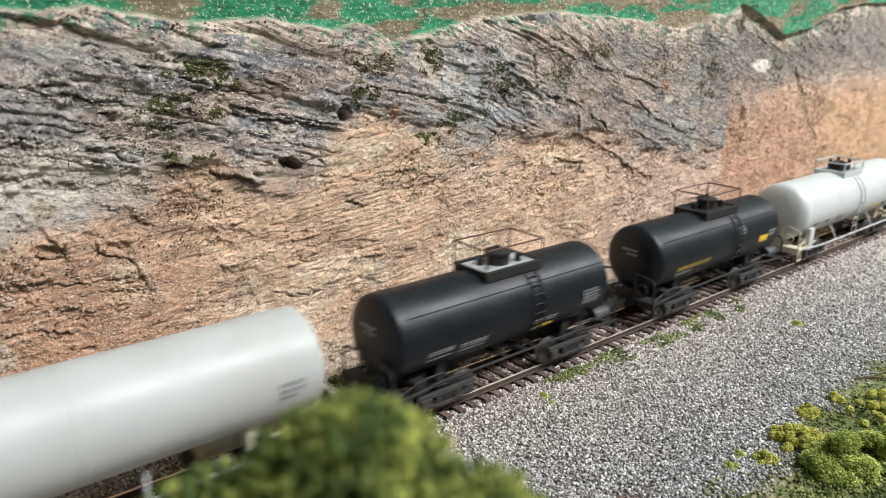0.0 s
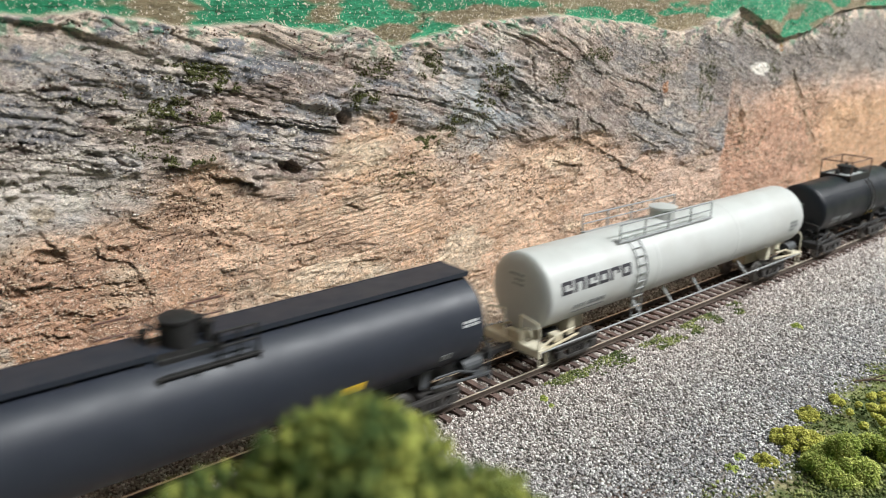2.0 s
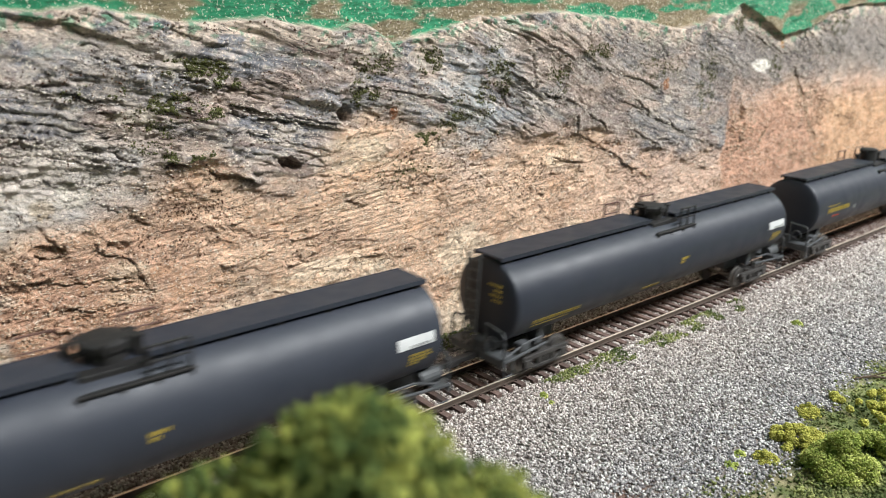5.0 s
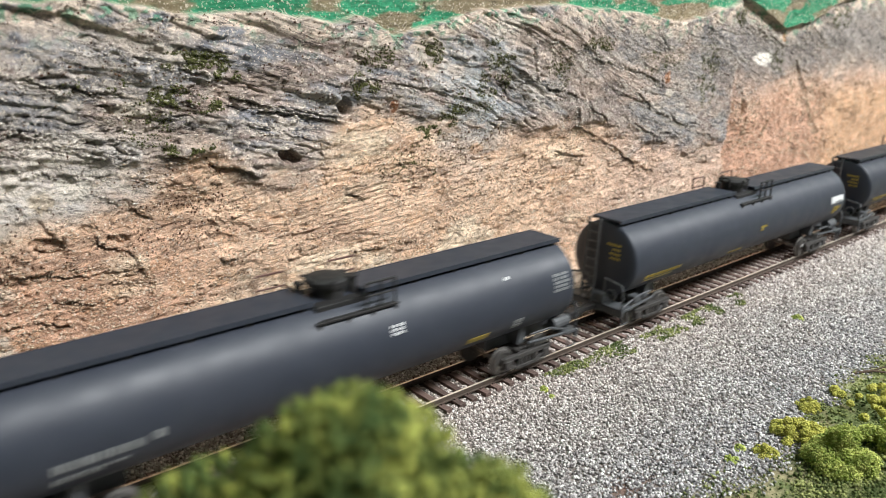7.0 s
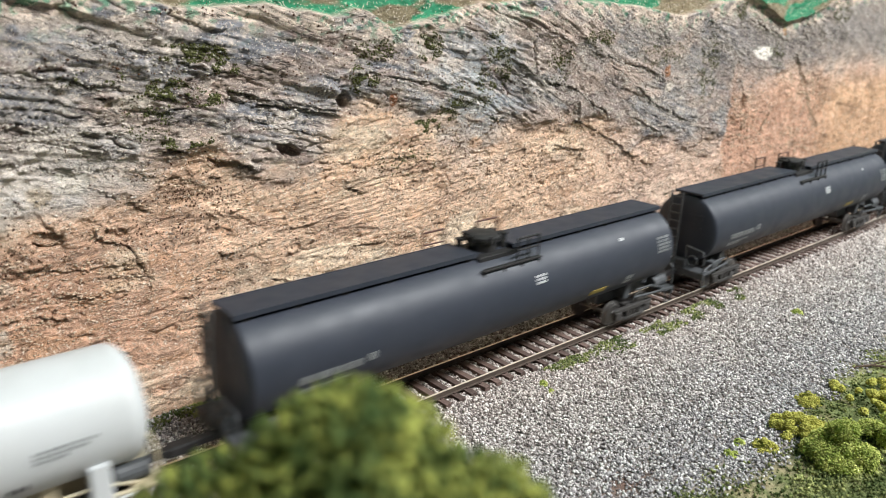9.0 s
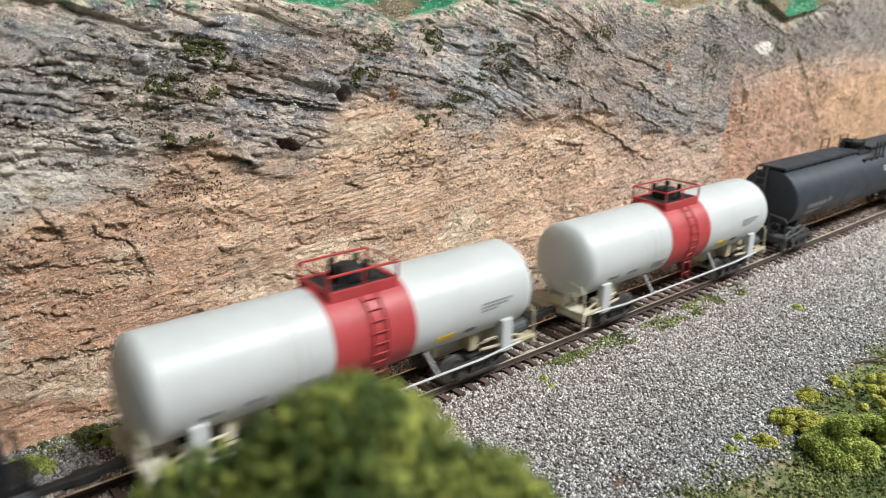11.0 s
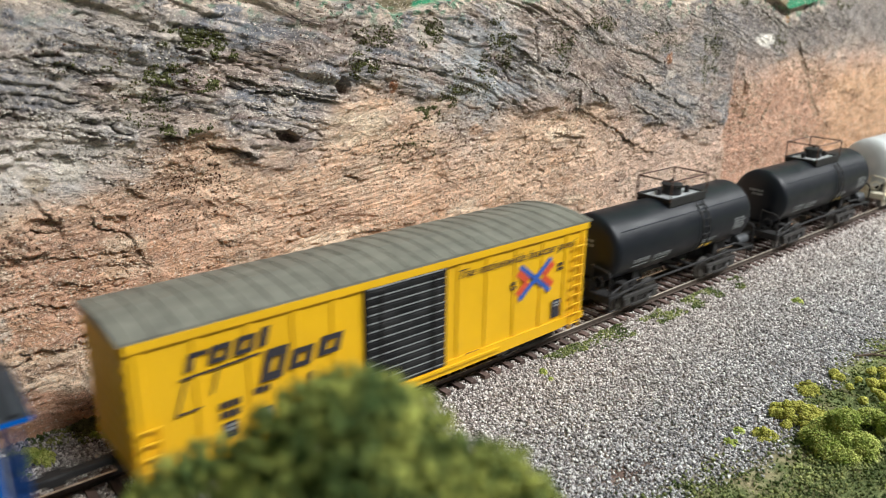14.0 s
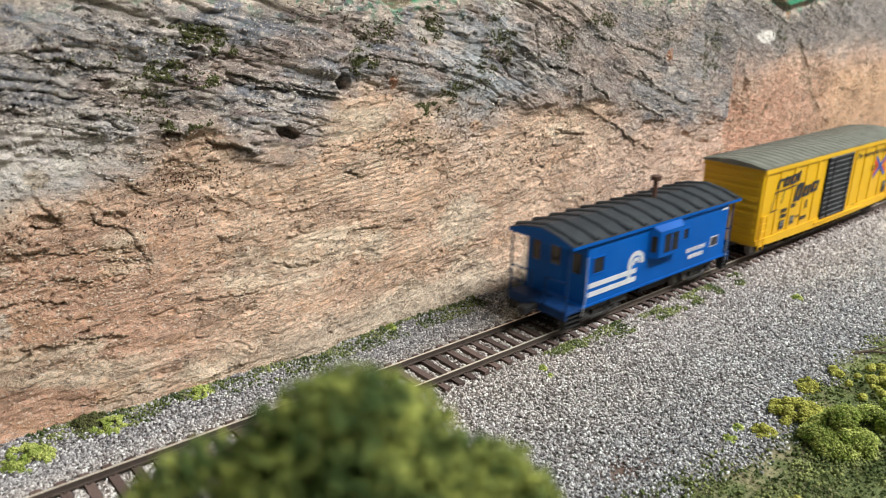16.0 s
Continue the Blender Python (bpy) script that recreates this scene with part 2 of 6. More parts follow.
M_NAVY = material("dark_blue_enamel", (0.004, 0.035, 0.13), 0.6, var=0.2, scale=200, spec=0.25)
M_CROOF = material("caboose_roof", (0.026, 0.029, 0.036), 0.55, var=0.2, scale=250, second=(0.042, 0.044, 0.05), second_scale=90)
M_PANE = material("dark_window_pane", (0.012, 0.012, 0.014), 0.15, var=0.0)
M_BUSH = leaf_material("foam_foliage", (0.058, 0.095, 0.026), (0.42, 0.44, 0.10), mottle=130.0)
M_YFOL = leaf_material("yellow_foam_foliage", (0.30, 0.30, 0.05), (0.56, 0.53, 0.14))
M_GFOL = leaf_material("light_green_foliage", (0.24, 0.31, 0.06), (0.62, 0.64, 0.20), mottle=220.0)
M_TURF = leaf_material("green_turf", (0.06, 0.085, 0.026), (0.33, 0.35, 0.13), mottle=90.0)
M_MOSS = leaf_material("dry_moss", (0.045, 0.042, 0.02), (0.15, 0.16, 0.055))
M_CHIP = leaf_material("pale_plaster_chips", (0.42, 0.28, 0.18), (0.70, 0.56, 0.42))
M_GCHIP = leaf_material("grey_plaster_chips", (0.26, 0.225, 0.205), (0.82, 0.74, 0.65))
M_GRIT = leaf_material("brown_grit", (0.07, 0.03, 0.018), (0.16, 0.09, 0.05))
M_BARK = material("bark", (0.09, 0.06, 0.04), 0.9, var=0.3, scale=500, bump=0.8)
M_WALLPAINT = material("room_paint", (0.34, 0.34, 0.34), 0.9, var=0.04, scale=5, bump=0.1)
M_CEIL = material("ceiling_paint", (0.6, 0.6, 0.6), 0.9, var=0.03, scale=5)
M_FLOOR = material("room_floor", (0.25, 0.23, 0.21), 0.6, var=0.15, scale=8)
M_FASCIA = material("fascia_green", (0.05, 0.12, 0.07), 0.6, var=0.1, scale=20)
M_LIT = bpy.data.materials.new("lit_diffuser")
M_LIT.use_nodes = True
M_LIT.node_tree.nodes["Principled BSDF"].inputs["Emission Color"].default_value = (1, 0.97, 0.92, 1)
M_LIT.node_tree.nodes["Principled BSDF"].inputs["Emission Strength"].default_value = 6


# ---- building helpers, in millimetres ----
def part(name, bm, mat, parent=None, label="", smooth=False):
    me = bpy.data.meshes.new(name)
    bmesh.ops.scale(bm, vec=(MM, MM, MM), verts=bm.verts)
    bm.to_mesh(me)
    bm.free()
    if smooth:
        me.polygons.foreach_set("use_smooth", [True] * len(me.polygons))
        me.set_sharp_from_angle(angle=radians(42))
    me.materials.append(mat)
    ob = new(name, me)
    ob.parent = parent
    if label:
        ob["label"] = label
    return ob


def mesh_part(name, verts, faces, mat, parent=None, smooth=False):
    me = bpy.data.meshes.new(name)
    me.from_pydata((np.asarray(verts) * MM).tolist(), [], faces if isinstance(faces, list) else faces.tolist())
    if smooth:
        me.polygons.foreach_set("use_smooth", [True] * len(me.polygons))
    me.materials.append(mat)
    ob = new(name, me)
    ob.parent = parent
    return ob


def box(bm, x0, x1, y0, y1, z0, z1, bevel=0.0):
    m = Matrix.LocRotScale(((x0 + x1) / 2, (y0 + y1) / 2, (z0 + z1) / 2), None, (x1 - x0, y1 - y0, z1 - z0))
    r = bmesh.ops.create_cube(bm, size=1, matrix=m)
    if bevel:
        edges = list({e for v in r["verts"] for e in v.link_edges})
        bmesh.ops.bevel(bm, geom=edges, offset=bevel, segments=2, affect="EDGES", profile=0.5)
    return bm


def rod(bm, a, b, r, seg=8):
    a, b = Vector(a), Vector(b)
    d = b - a
    m = Matrix.Translation((a + b) / 2) @ d.to_track_quat("Z", "Y").to_matrix().to_4x4()
    bmesh.ops.create_cone(bm, cap_ends=True, segments=seg, radius1=r, radius2=r, depth=d.length, matrix=m)
    return bm


def wire(bm, pts, r, seg=6):
    for a, b in zip(pts, pts[1:]):
        rod(bm, a, b, r, seg)
    return bm


def revolve(bm, profile, zc, seg=48, axis="x", centre=(0, 0)):
    rings = []
    for a, r in profile:
        ring = []
        for k in range(seg):
            t = 2 * math.pi * k / seg
            if axis == "x":
                ring.append(bm.verts.new((a, r * math.cos(t), zc + r * math.sin(t))))
            else:
                ring.append(bm.verts.new((centre[0] + r * math.cos(t), centre[1] + r * math.sin(t), a)))
        rings.append(ring)
    for p, q in zip(rings, rings[1:]):
        for k in range(seg):
            bm.faces.new((p[k], p[(k + 1) % seg], q[(k + 1) % seg], q[k]))
    bm.faces.new(rings[0][::-1])
    bm.faces.new(rings[-1])
    bmesh.ops.recalc_face_normals(bm, faces=bm.faces)
    return bm


B = bmesh.new


# numpy noise
TABLE = np.random.RandomState(7).rand(512, 512)


def vnoise(x, y, seed=0):
    x, y = x + seed * 17.31, y + seed * 9.77
    xi, yi = np.floor(x).astype(int), np.floor(y).astype(int)
    fx, fy = x - xi, y - yi
    fx, fy = fx * fx * (3 - 2 * fx), fy * fy * (3 - 2 * fy)
    g = lambda a, b: TABLE[a & 511, b & 511]
    return (g(xi, yi) * (1 - fx) + g(xi + 1, yi) * fx) * (1 - fy) + (g(xi, yi + 1) * (1 - fx) + g(xi + 1, yi + 1) * fx) * fy


def fbm(x, y, octaves=5, seed=0, gain=0.5):
    s, a, tot = 0, 1.0, 0
    for k in range(octaves):
        s = s + a * vnoise(x * 2 ** k, y * 2 ** k, seed + k)
        tot += a
        a *= gain
    return s / tot


def smooth01(v, a, b):
    t = np.clip((v - a) / (b - a), 0, 1)
    return t * t * (3 - 2 * t)

# ---- the room that holds the layout ----
def slab(name, x0, x1, y0, y1, z0, z1, mat, label=""):
    return tagged(part(name, box(B(), x0, x1, y0, y1, z0, z1), mat), label, "", "", "structure")


slab("floor", -3000, 3500, -2900, 300, -1100, -1000, M_FLOOR, "plain grey floor of the layout room")
slab("ceiling", -3000, 3500, -2900, 300, 1450, 1550, M_CEIL, "plain white ceiling of the layout room")
slab("wall_north", -3000, 3500, 90, 190, -1000, 1450, M_WALLPAINT, "plain painted wall behind the rock face")
slab("wall_south", -3000, 3500, -2900, -2800, -1000, 1450, M_WALLPAINT, "plain painted wall of the room")
slab("wall_west", -3000, -2900, -2800, 90, -1000, 1450, M_WALLPAINT, "plain painted wall of the room")
slab("wall_east", 3400, 3500, -2800, 90, -1000, 1450, M_WALLPAINT, "plain painted wall of the room")
slab("layout_base", -2750, 3250, -270, 88, -1000, -14, M_FASCIA, "green painted bench that carries the layout")
for lx, ly, lsx, lsy in LAMPS:
    lamp = new("ceiling_light")
    lamp.location = (lx, ly, 1.45)
    tagged(lamp, "long white fluorescent fixture on the ceiling", "lamp", "ceiling lights")
    w, d = lsx * 500, lsy * 500
    bm = B()
    for x0, x1, y0, y1 in ((-w - 20, w + 20, -d - 20, -d), (-w - 20, w + 20, d, d + 20), (-w - 20, -w, -d, d), (w, w + 20, -d, d)):
        box(bm, x0, x1, y0, y1, -22, 0)
    part("housing", bm, M_CEIL, lamp)
    part("diffuser", box(B(), -w, w, -d, d, -16, -8), M_LIT, lamp)


# ---- rock face ----
def polyline_field(X, Z, pts):
    """Distance to a polyline, and the signed height above it."""
    best = np.full(X.shape, 1e9)
    side = np.zeros(X.shape)
    for (ax, az), (bx, bz) in zip(pts, pts[1:]):
        ux, uz = bx - ax, bz - az
        t = np.clip(((X - ax) * ux + (Z - az) * uz) / (ux * ux + uz * uz), 0, 1)
        dx, dz = X - ax - t * ux, Z - az - t * uz
        dd = np.hypot(dx, dz)
        s = np.sign((ux * dz - uz * dx) * (1 if ux >= 0 else -1))
        side = np.where(dd < best, s, side)
        best = np.minimum(best, dd)
    return best, side


# (points along the crack in x, z; depth; half width; lift of the ledge above)
CRACKS = [
    ([(-120, 116), (-111, 113), (-88, 109)], 1.6, 0.8, 1.0), ([(-94, 123), (-66, 115), (-59, 113)], 1.8, 0.8, 1.2),
    ([(-122, 100), (-88, 95)], 1.2, 0.6, 0.8), ([(-122, 97), (-92, 90)], 1.2, 0.6, 0.7),
    ([(-123, 90), (-93, 84)], 1.2, 0.6, 0.8), ([(-49, 97), (-32, 92), (-11, 86)], 1.4, 0.6, 1.0),
    ([(-4, 111), (40, 103)], 2.2, 0.9, 1.6), ([(-17, 107), (-16, 101)], 1.2, 0.7, 0.3),
    ([(-75, 88), (-61, 85), (-46, 79)], 4.5, 1.6, 2.6), ([(-51, 105), (-33, 101), (-11, 97)], 1.5, 0.7, 1.6),
    ([(-43, 101), (-11, 95)], 3.0, 1.0, 1.8), ([(-86, 83), (-62, 74)], 1.0, 0.6, 0.8),
    ([(-113, 71), (-109, 63), (-117, 65)], 1.4, 0.8, 1.2), ([(-96, 66), (-90, 62)], 1.2, 0.8, 0.9),
    ([(-102, 72), (-99, 64), (-90, 58), (-84, 47), (-85, 40)], 2.0, 0.8, 1.0), ([(-128, 59), (-108, 55), (-87, 53)], 1.5, 0.6, 0.9),
    ([(-97, 50), (-85, 48)], 1.8, 0.7, 0.8), ([(-94, 77), (-83, 70)], 1.6, 0.6, 1.0),
    ([(-6, 42), (27, 42)], 1.6, 0.6, 0.8), ([(-5, 67), (2, 62)], 2.0, 0.9, 1.2), ([(-130, 43), (-110, 39)], 1.6, 0.7, 1.0),
    ([(87, 107), (127, 95), (149, 83)], 2.4, 0.9, 1.5), ([(154, 104), (184, 87), (219, 75)], 2.4, 0.9, 1.6),
    ([(125, 91), (128, 82), (168, 62), (193, 51)], 2.2, 0.9, 1.3), ([(165, 83), (202, 66)], 1.8, 0.8, 1.0),
    ([(87, 128), (93, 118), (94, 105)], 4.0, 1.8, 0.5), ([(113, 70), (133, 66), (128, 57)], 2.4, 1.1, 1.0),
    ([(355, 106), (376, 84)], 3.2, 2.0, 0.5), ([(287, 92), (297, 70), (295, 60)], 3.0, 1.4, 0.6),
    ([(327, 70), (320, 58)], 2.4, 1.3, 0.6), ([(378, 79), (404, 55)], 2.4, 1.5, 0.6), ([(186, 123), (194, 117)], 3.0, 1.4, 0.5),
    ([(296, 128), (339, 116)], 2.0, 1.0, 1.2), ([(40, 105), (61, 97)], 1.8, 0.8, 1.0), ([(101, 124), (120, 117), (189, 101)], 2.0, 0.8, 1.2),
    ([(68, 88), (75, 85)], 4.0, 1.2, 1.0), ([(-125, 28), (-95, 24)], 1.6, 0.7, 1.0), ([(-70, 30), (-45, 26)], 1.6, 0.6, 0.9),
    ([(-40, 36), (-22, 33), (-12, 36)], 1.6, 0.7, 0.9), ([(-118, 47), (-100, 45)], 1.2, 0.6, 0.7), ([(-60, 50), (-40, 52)], 1.0, 0.5, 0.7),
]
EDGE_X = [-400, -118, -109, -93, -78, -53, -39, -26, 0, 16, 32, 63, 90, 105, 155, 210, 242, 278, 333, 363, 410, 475, 900]
EDGE_Z = [135, 135, 135, 137, 135, 133, 134, 131, 132, 127, 129, 136, 137, 138, 136, 132, 138, 145, 127, 131, 146, 151, 150]
TAN_X = [-400, -126, -111, -98, -76, -56, -21, -6, 30, 79, 119, 165, 250, 264, 275, 300, 400, 900]
TAN_Z = [70, 70, 74, 82, 82, 87, 78, 88, 86, 84, 80, 72, 64, 64, 80, 84, 102, 104]


def cliff_shape(X, Z):
    """How far the rock stands out towards the track, and its zone masks."""
    wx = X + 5 * (fbm(X / 14, Z / 14, 4, 3) - 0.5)
    wz = Z + 5 * (fbm(X / 14, Z / 14, 4, 9) - 0.5)
    edge = np.interp(wx, EDGE_X, EDGE_Z)
    green = smooth01(wz - edge, -0.6, 0.9)
    tanz = np.interp(wx, TAN_X, TAN_Z) + 42 * (fbm(X / 26, Z / 13, 5, 21, 0.55) - 0.5)
    grey = smooth01(Z - tanz, -10, 11) * (1 - green)
    red = smooth01(wx + 12 * (fbm(X / 12, Z / 9, 5, 33, 0.6) - 0.5), 263, 273) * (1 - green) * (1 - smooth01(Z + 44 * (fbm(X / 26, Z / 20, 5, 31, 0.6) - 0.5), 66, 112))
    dip = np.interp(X, [-150, 60, 150, 260], [0.23, 0.27, 0.42, 0.35])
    n_up = Z + dip * X + 3.0 * (fbm(X / 30, Z / 9, 4, 5) - 0.5) * 2
    n_lo = Z - 0.06 * X + 2.5 * (fbm(X / 26, Z / 12, 4, 6) - 0.5) * 2
    p = 7 * (fbm(X / 85, Z / 60, 3, 1) - 0.5)

    def ledges(n, step, seed):
        s = n / step + 0.8 * fbm(X / 40, Z / 6, 3, seed)
        f = s - np.floor(s)
        amp = vnoise(np.floor(s) * 3.7, X / 24, seed + 2) ** 1.5
        return (smooth01(f, 0.0, 0.22) * (1 - 0.75 * f)) * amp

    patchy = smooth01(fbm(X / 24, Z / 14, 4, 47), 0.42, 0.58)
    up = (1.5 * ledges(n_up, 6.8, 40) + 0.8 * ledges(n_up, 2.6, 44)) * (0.3 + 0.7 * patchy)
    up = up + 1.2 * (fbm(X / 22, n_up / 9, 6, 50, 0.5) - 0.5) + 0.35 * (fbm(X / 7, n_up / 2.0, 4, 51, 0.6) - 0.5)
    calm = smooth01(fbm(X / 30, Z / 15, 4, 62), 0.45, 0.6)
    lo = 0.75 * ledges(n_lo, 8.5, 60) * calm + 0.22 * ledges(n_lo, 1.7, 64) * (1 - calm)
    lo = lo + 1.5 * (fbm(X / 17, Z / 10, 6, 55, 0.58) - 0.5) + 0.5 * (fbm(X / 4, n_lo / 1.8, 4, 56, 0.6) - 0.5)
    up = up + 0.9 * np.maximum(0, fbm(X / 5, Z / 3.4, 3, 58) - 0.58) * 8 * vnoise(X / 30, Z / 20, 59)
    lo = lo + np.maximum(0, fbm(X / 2.2, Z / 1.6, 2, 68) - 0.66) * 4 * smooth01(fbm(X / 25, Z / 18, 3, 69), 0.42, 0.6)
    # fine natural cracks and flaked layers
    def lines(a, b, seed, width):
        return np.exp(-((fbm(a, b, 4, seed, 0.55) - 0.5) / width) ** 2)

    up = up - 1.6 * lines(X / 60, n_up / 8, 160, 0.006) * (0.35 + patchy) - 1.0 * lines(X / 40, n_up / 5, 164, 0.006) * (0.3 + patchy)
    lo = lo - 0.9 * lines(X / 30, n_lo / 11, 168, 0.007) * (0.25 + calm)

    def flakes(a, b, seed, steps):
        f = fbm(a, b, 5, seed, 0.55) * steps
        return (np.floor(f) + smooth01(f - np.floor(f), 0.0, 0.06)) / steps

    up = up + 4.6 * (flakes(X / 75, n_up / 11, 172, 9) - 0.5)
    lo = lo + 4.5 * (flakes(X / 40, n_lo / 16, 176, 9) - 0.5)
    up = up * (1 - 0.5 * smooth01(X, 85, 120))
    p = p + lo + (up - lo) * np.maximum(grey, 0.5 * red)
    p = p + red * 3.5 * (fbm(X / 18, Z / 22, 5, 180, 0.6) - 0.5)
    # trowel combing in the plaster of the middle
    comb = np.exp(-((X - 0) / 45) ** 2 - ((Z - 62) / 20) ** 2)
    p = p + comb * 0.24 * np.sin((Z - 0.12 * X + 2.2 * fbm(X / 24, Z / 18, 3, 70)) * 3.3) * fbm(X / 16, Z / 6, 3, 71)
    # stepped block whose end drops back to the red rock
    block = smooth01(wx, 84, 92) * (1 - smooth01(wx, 264, 271)) * grey
    p = p + 2.5 * block - 5.5 * smooth01(wx, 266, 276) * (1 - green)
    cx = X + 4.5 * (fbm(X / 6, Z / 6, 5, 80, 0.65) - 0.5)
    cz = Z + 4.5 * (fbm(X / 6, Z / 6, 5, 81, 0.65) - 0.5)
    for pts, depth, half, lift in CRACKS:
        xs, zs = [q[0] for q in pts], [q[1] for q in pts]
        sel = (X > min(xs) - 12) & (X < max(xs) + 12) & (Z > min(zs) - 12) & (Z < max(zs) + 12)
        if not sel.any():
            continue
        dd, side = polyline_field(cx[sel], cz[sel], pts)
        w = half * (0.16 + 0.34 * vnoise(X[sel] / 3, Z[sel] / 3, 83))
        on = smooth01(vnoise(X[sel] / 6, Z[sel] / 6, 84), 0.12, 0.4)
        p[sel] += on * (-0.75 * depth * np.exp(-(dd / w) ** 2) + 0.8 * lift * (side > 0) * np.exp(-dd / 3.0) * (1 - np.exp(-(dd / w) ** 2)))
    for hx, hz, rx, rz, depth in ((-31, 84, 4.2, 2.0, 7), (-7, 100, 3.4, 3.2, 8), (-114, 66, 5.5, 2.6, 1.6), (293, 78, 4, 6, 3), (-92, 64, 4, 1.6, 1.4)):
        q = ((cx - hx) / rx) ** 2 + ((cz - hz + 0.25 * (cx - hx)) / rz) ** 2
        p = p - depth * (1 - smooth01(q, 0.55, 1.15))
    foot = np.exp(-np.maximum(Z + 3, 0) / 9.0)
    p = p + foot * (3.0 + 9 * (fbm(X / 26, X * 0 + 3, 3, 90) - 0.4))
    p = p + np.interp(X, [-140, -100, -60, -28, 0, 40], [-4, -2, 2, 4, 0, 0]) * np.exp(-np.maximum(Z, 0) / 30)
    flat = -3.0 + 0.8 * (fbm(X / 7, Z / 4, 4, 95) - 0.5)
    p = p + (flat - p) * green
    return p, grey, green, red, tanz


def cliff_y(x, z):
    p = cliff_shape(np.atleast_1d(np.asarray(x, float)), np.atleast_1d(np.asarray(z, float)))[0]
    return 47.5 - p


def grid_faces(nx, nz):
    i = np.arange(nx * nz).reshape(nz, nx)
    return np.stack([i[:-1, :-1].ravel(), i[:-1, 1:].ravel(), i[1:, 1:].ravel(), i[1:, :-1].ravel()], 1)


def grid_mesh(name, verts, nx, nz, paint, mat):
    me = bpy.data.meshes.new(name)
    f = grid_faces(nx, nz)
    me.vertices.add(len(verts))
    me.vertices.foreach_set("co", (verts * MM).ravel())
    me.loops.add(f.size)
    me.loops.foreach_set("vertex_index", f.ravel())
    me.polygons.add(len(f))
    me.polygons.foreach_set("loop_start", np.arange(len(f)) * 4)
    me.update(calc_edges=True)
    a = me.attributes.new("paint", "FLOAT_COLOR", "POINT")
    a.data.foreach_set("color", np.c_[paint, np.ones(len(paint))].ravel())
    me.polygons.foreach_set("use_smooth", [True] * len(f))
    me.materials.append(mat)
    return new(name, me)


def blend(col, other, mask):
    return col + (np.array(other) - col) * mask[:, None]


def build_cliff():
    xs, step = [-150.0], 0.5
    while xs[-1] < 500:
        xs.append(xs[-1] + np.interp(xs[-1], [-150, 100, 500], [0.42, 0.6, 1.15]))
    xs = np.r_[np.linspace(-2740, -155, 90), xs, np.linspace(520, 3240, 110)]
    zs = np.r_[np.arange(-8, 165, 0.44), np.linspace(168, 420, 16)]
    X, Z = np.meshgrid(xs, zs)
    X, Z = X.ravel(), Z.ravel()
    p, grey, green, red, tanz = cliff_shape(X, Z)
    col = np.tile(np.array((0.73, 0.50, 0.345)), (len(X), 1))
    n1, n2, n3 = fbm(X / 30, Z / 16, 5, 110), fbm(X / 9, Z / 5, 5, 111), fbm(X / 2.6, Z / 1.8, 4, 112)
    left = smooth01(-X + 18 * (n1 - 0.5), 40, 95) * (1 - smooth01(Z, 50, 85))
    col = blend(col, (0.57, 0.325, 0.215), left * 0.8)
    col = blend(col, (0.78, 0.63, 0.46), smooth01(n1, 0.5, 0.64) * 0.7)
    col = blend(col, (0.55, 0.31, 0.17), smooth01(n2, 0.56, 0.7) * 0.45)
    col = blend(col, (0.42, 0.26, 0.18), smooth01(fbm(X / 24, Z / 5, 5, 113), 0.54, 0.66) * 0.5)
    col = blend(col, (0.40, 0.30, 0.22), smooth01(n3, 0.6, 0.75) * 0.4)
    # right part of the plaster turns duller, then red
    col = blend(col, (0.58, 0.41, 0.325), smooth01(X, 110, 190) * 0.65)
    foot = smooth01(-Z + 14 * (n2 - 0.5), -16, -4) * smooth01(X, -80, -30)
    col = blend(col, (0.56, 0.45, 0.34), foot * 0.75)
    # grey strata: slate, mauve, pale and brown patches along the dip
    g = np.tile(np.array((0.30, 0.285, 0.285)), (len(X), 1))
    dip = np.interp(X, [-150, 60, 150, 260], [0.23, 0.27, 0.42, 0.35])
    nn = Z + dip * X
    g = blend(g, (0.215, 0.22, 0.25), smooth01(fbm(X / 34, nn / 13, 5, 125, 0.55), 0.48, 0.6) * 0.7)
    g = blend(g, (0.60, 0.51, 0.44), smooth01(fbm(X / 26, nn / 9, 6, 120, 0.6), 0.51, 0.59) * 0.85)
    g = blend(g, (0.12, 0.115, 0.125), smooth01(fbm(X / 30, nn / 4.5, 6, 121, 0.6), 0.54, 0.62) * 0.75)
    g = blend(g, (0.36, 0.255, 0.21), smooth01(fbm(X / 30, nn / 10, 4, 122), 0.53, 0.66) * 0.7)
    g = blend(g, (0.37, 0.395, 0.42), np.exp(-((X - 62) / 32) ** 2 - ((Z - 98) / 24) ** 2) * 0.9 * smooth01(n2, 0.3, 0.55))
    g = blend(g, (0.64, 0.57, 0.50), smooth01(n3 + 0.3 * (n1 - 0.5), 0.59, 0.66) * 0.6)
    g = blend(g, (0.66, 0.59, 0.53), smooth01(-X + 14 * (n1 - 0.5), 70, 105) * (1 - smooth01(Z, 88, 104)) * 0.7)
    g = blend(g, (0.36, 0.37, 0.39), np.exp(-((X + 118) / 18) ** 2 - ((Z - 72) / 9) ** 2) * smooth01(n2, 0.4, 0.6) * 0.9)
    g = blend(g, (0.52, 0.44, 0.38), smooth01(fbm(X / 12, nn / 1.6, 5, 124, 0.6), 0.56, 0.63) * 0.6)
    g = blend(g, (0.235, 0.205, 0.19), smooth01(X, 90, 140) * smooth01(Z, 74, 100) * 0.5)
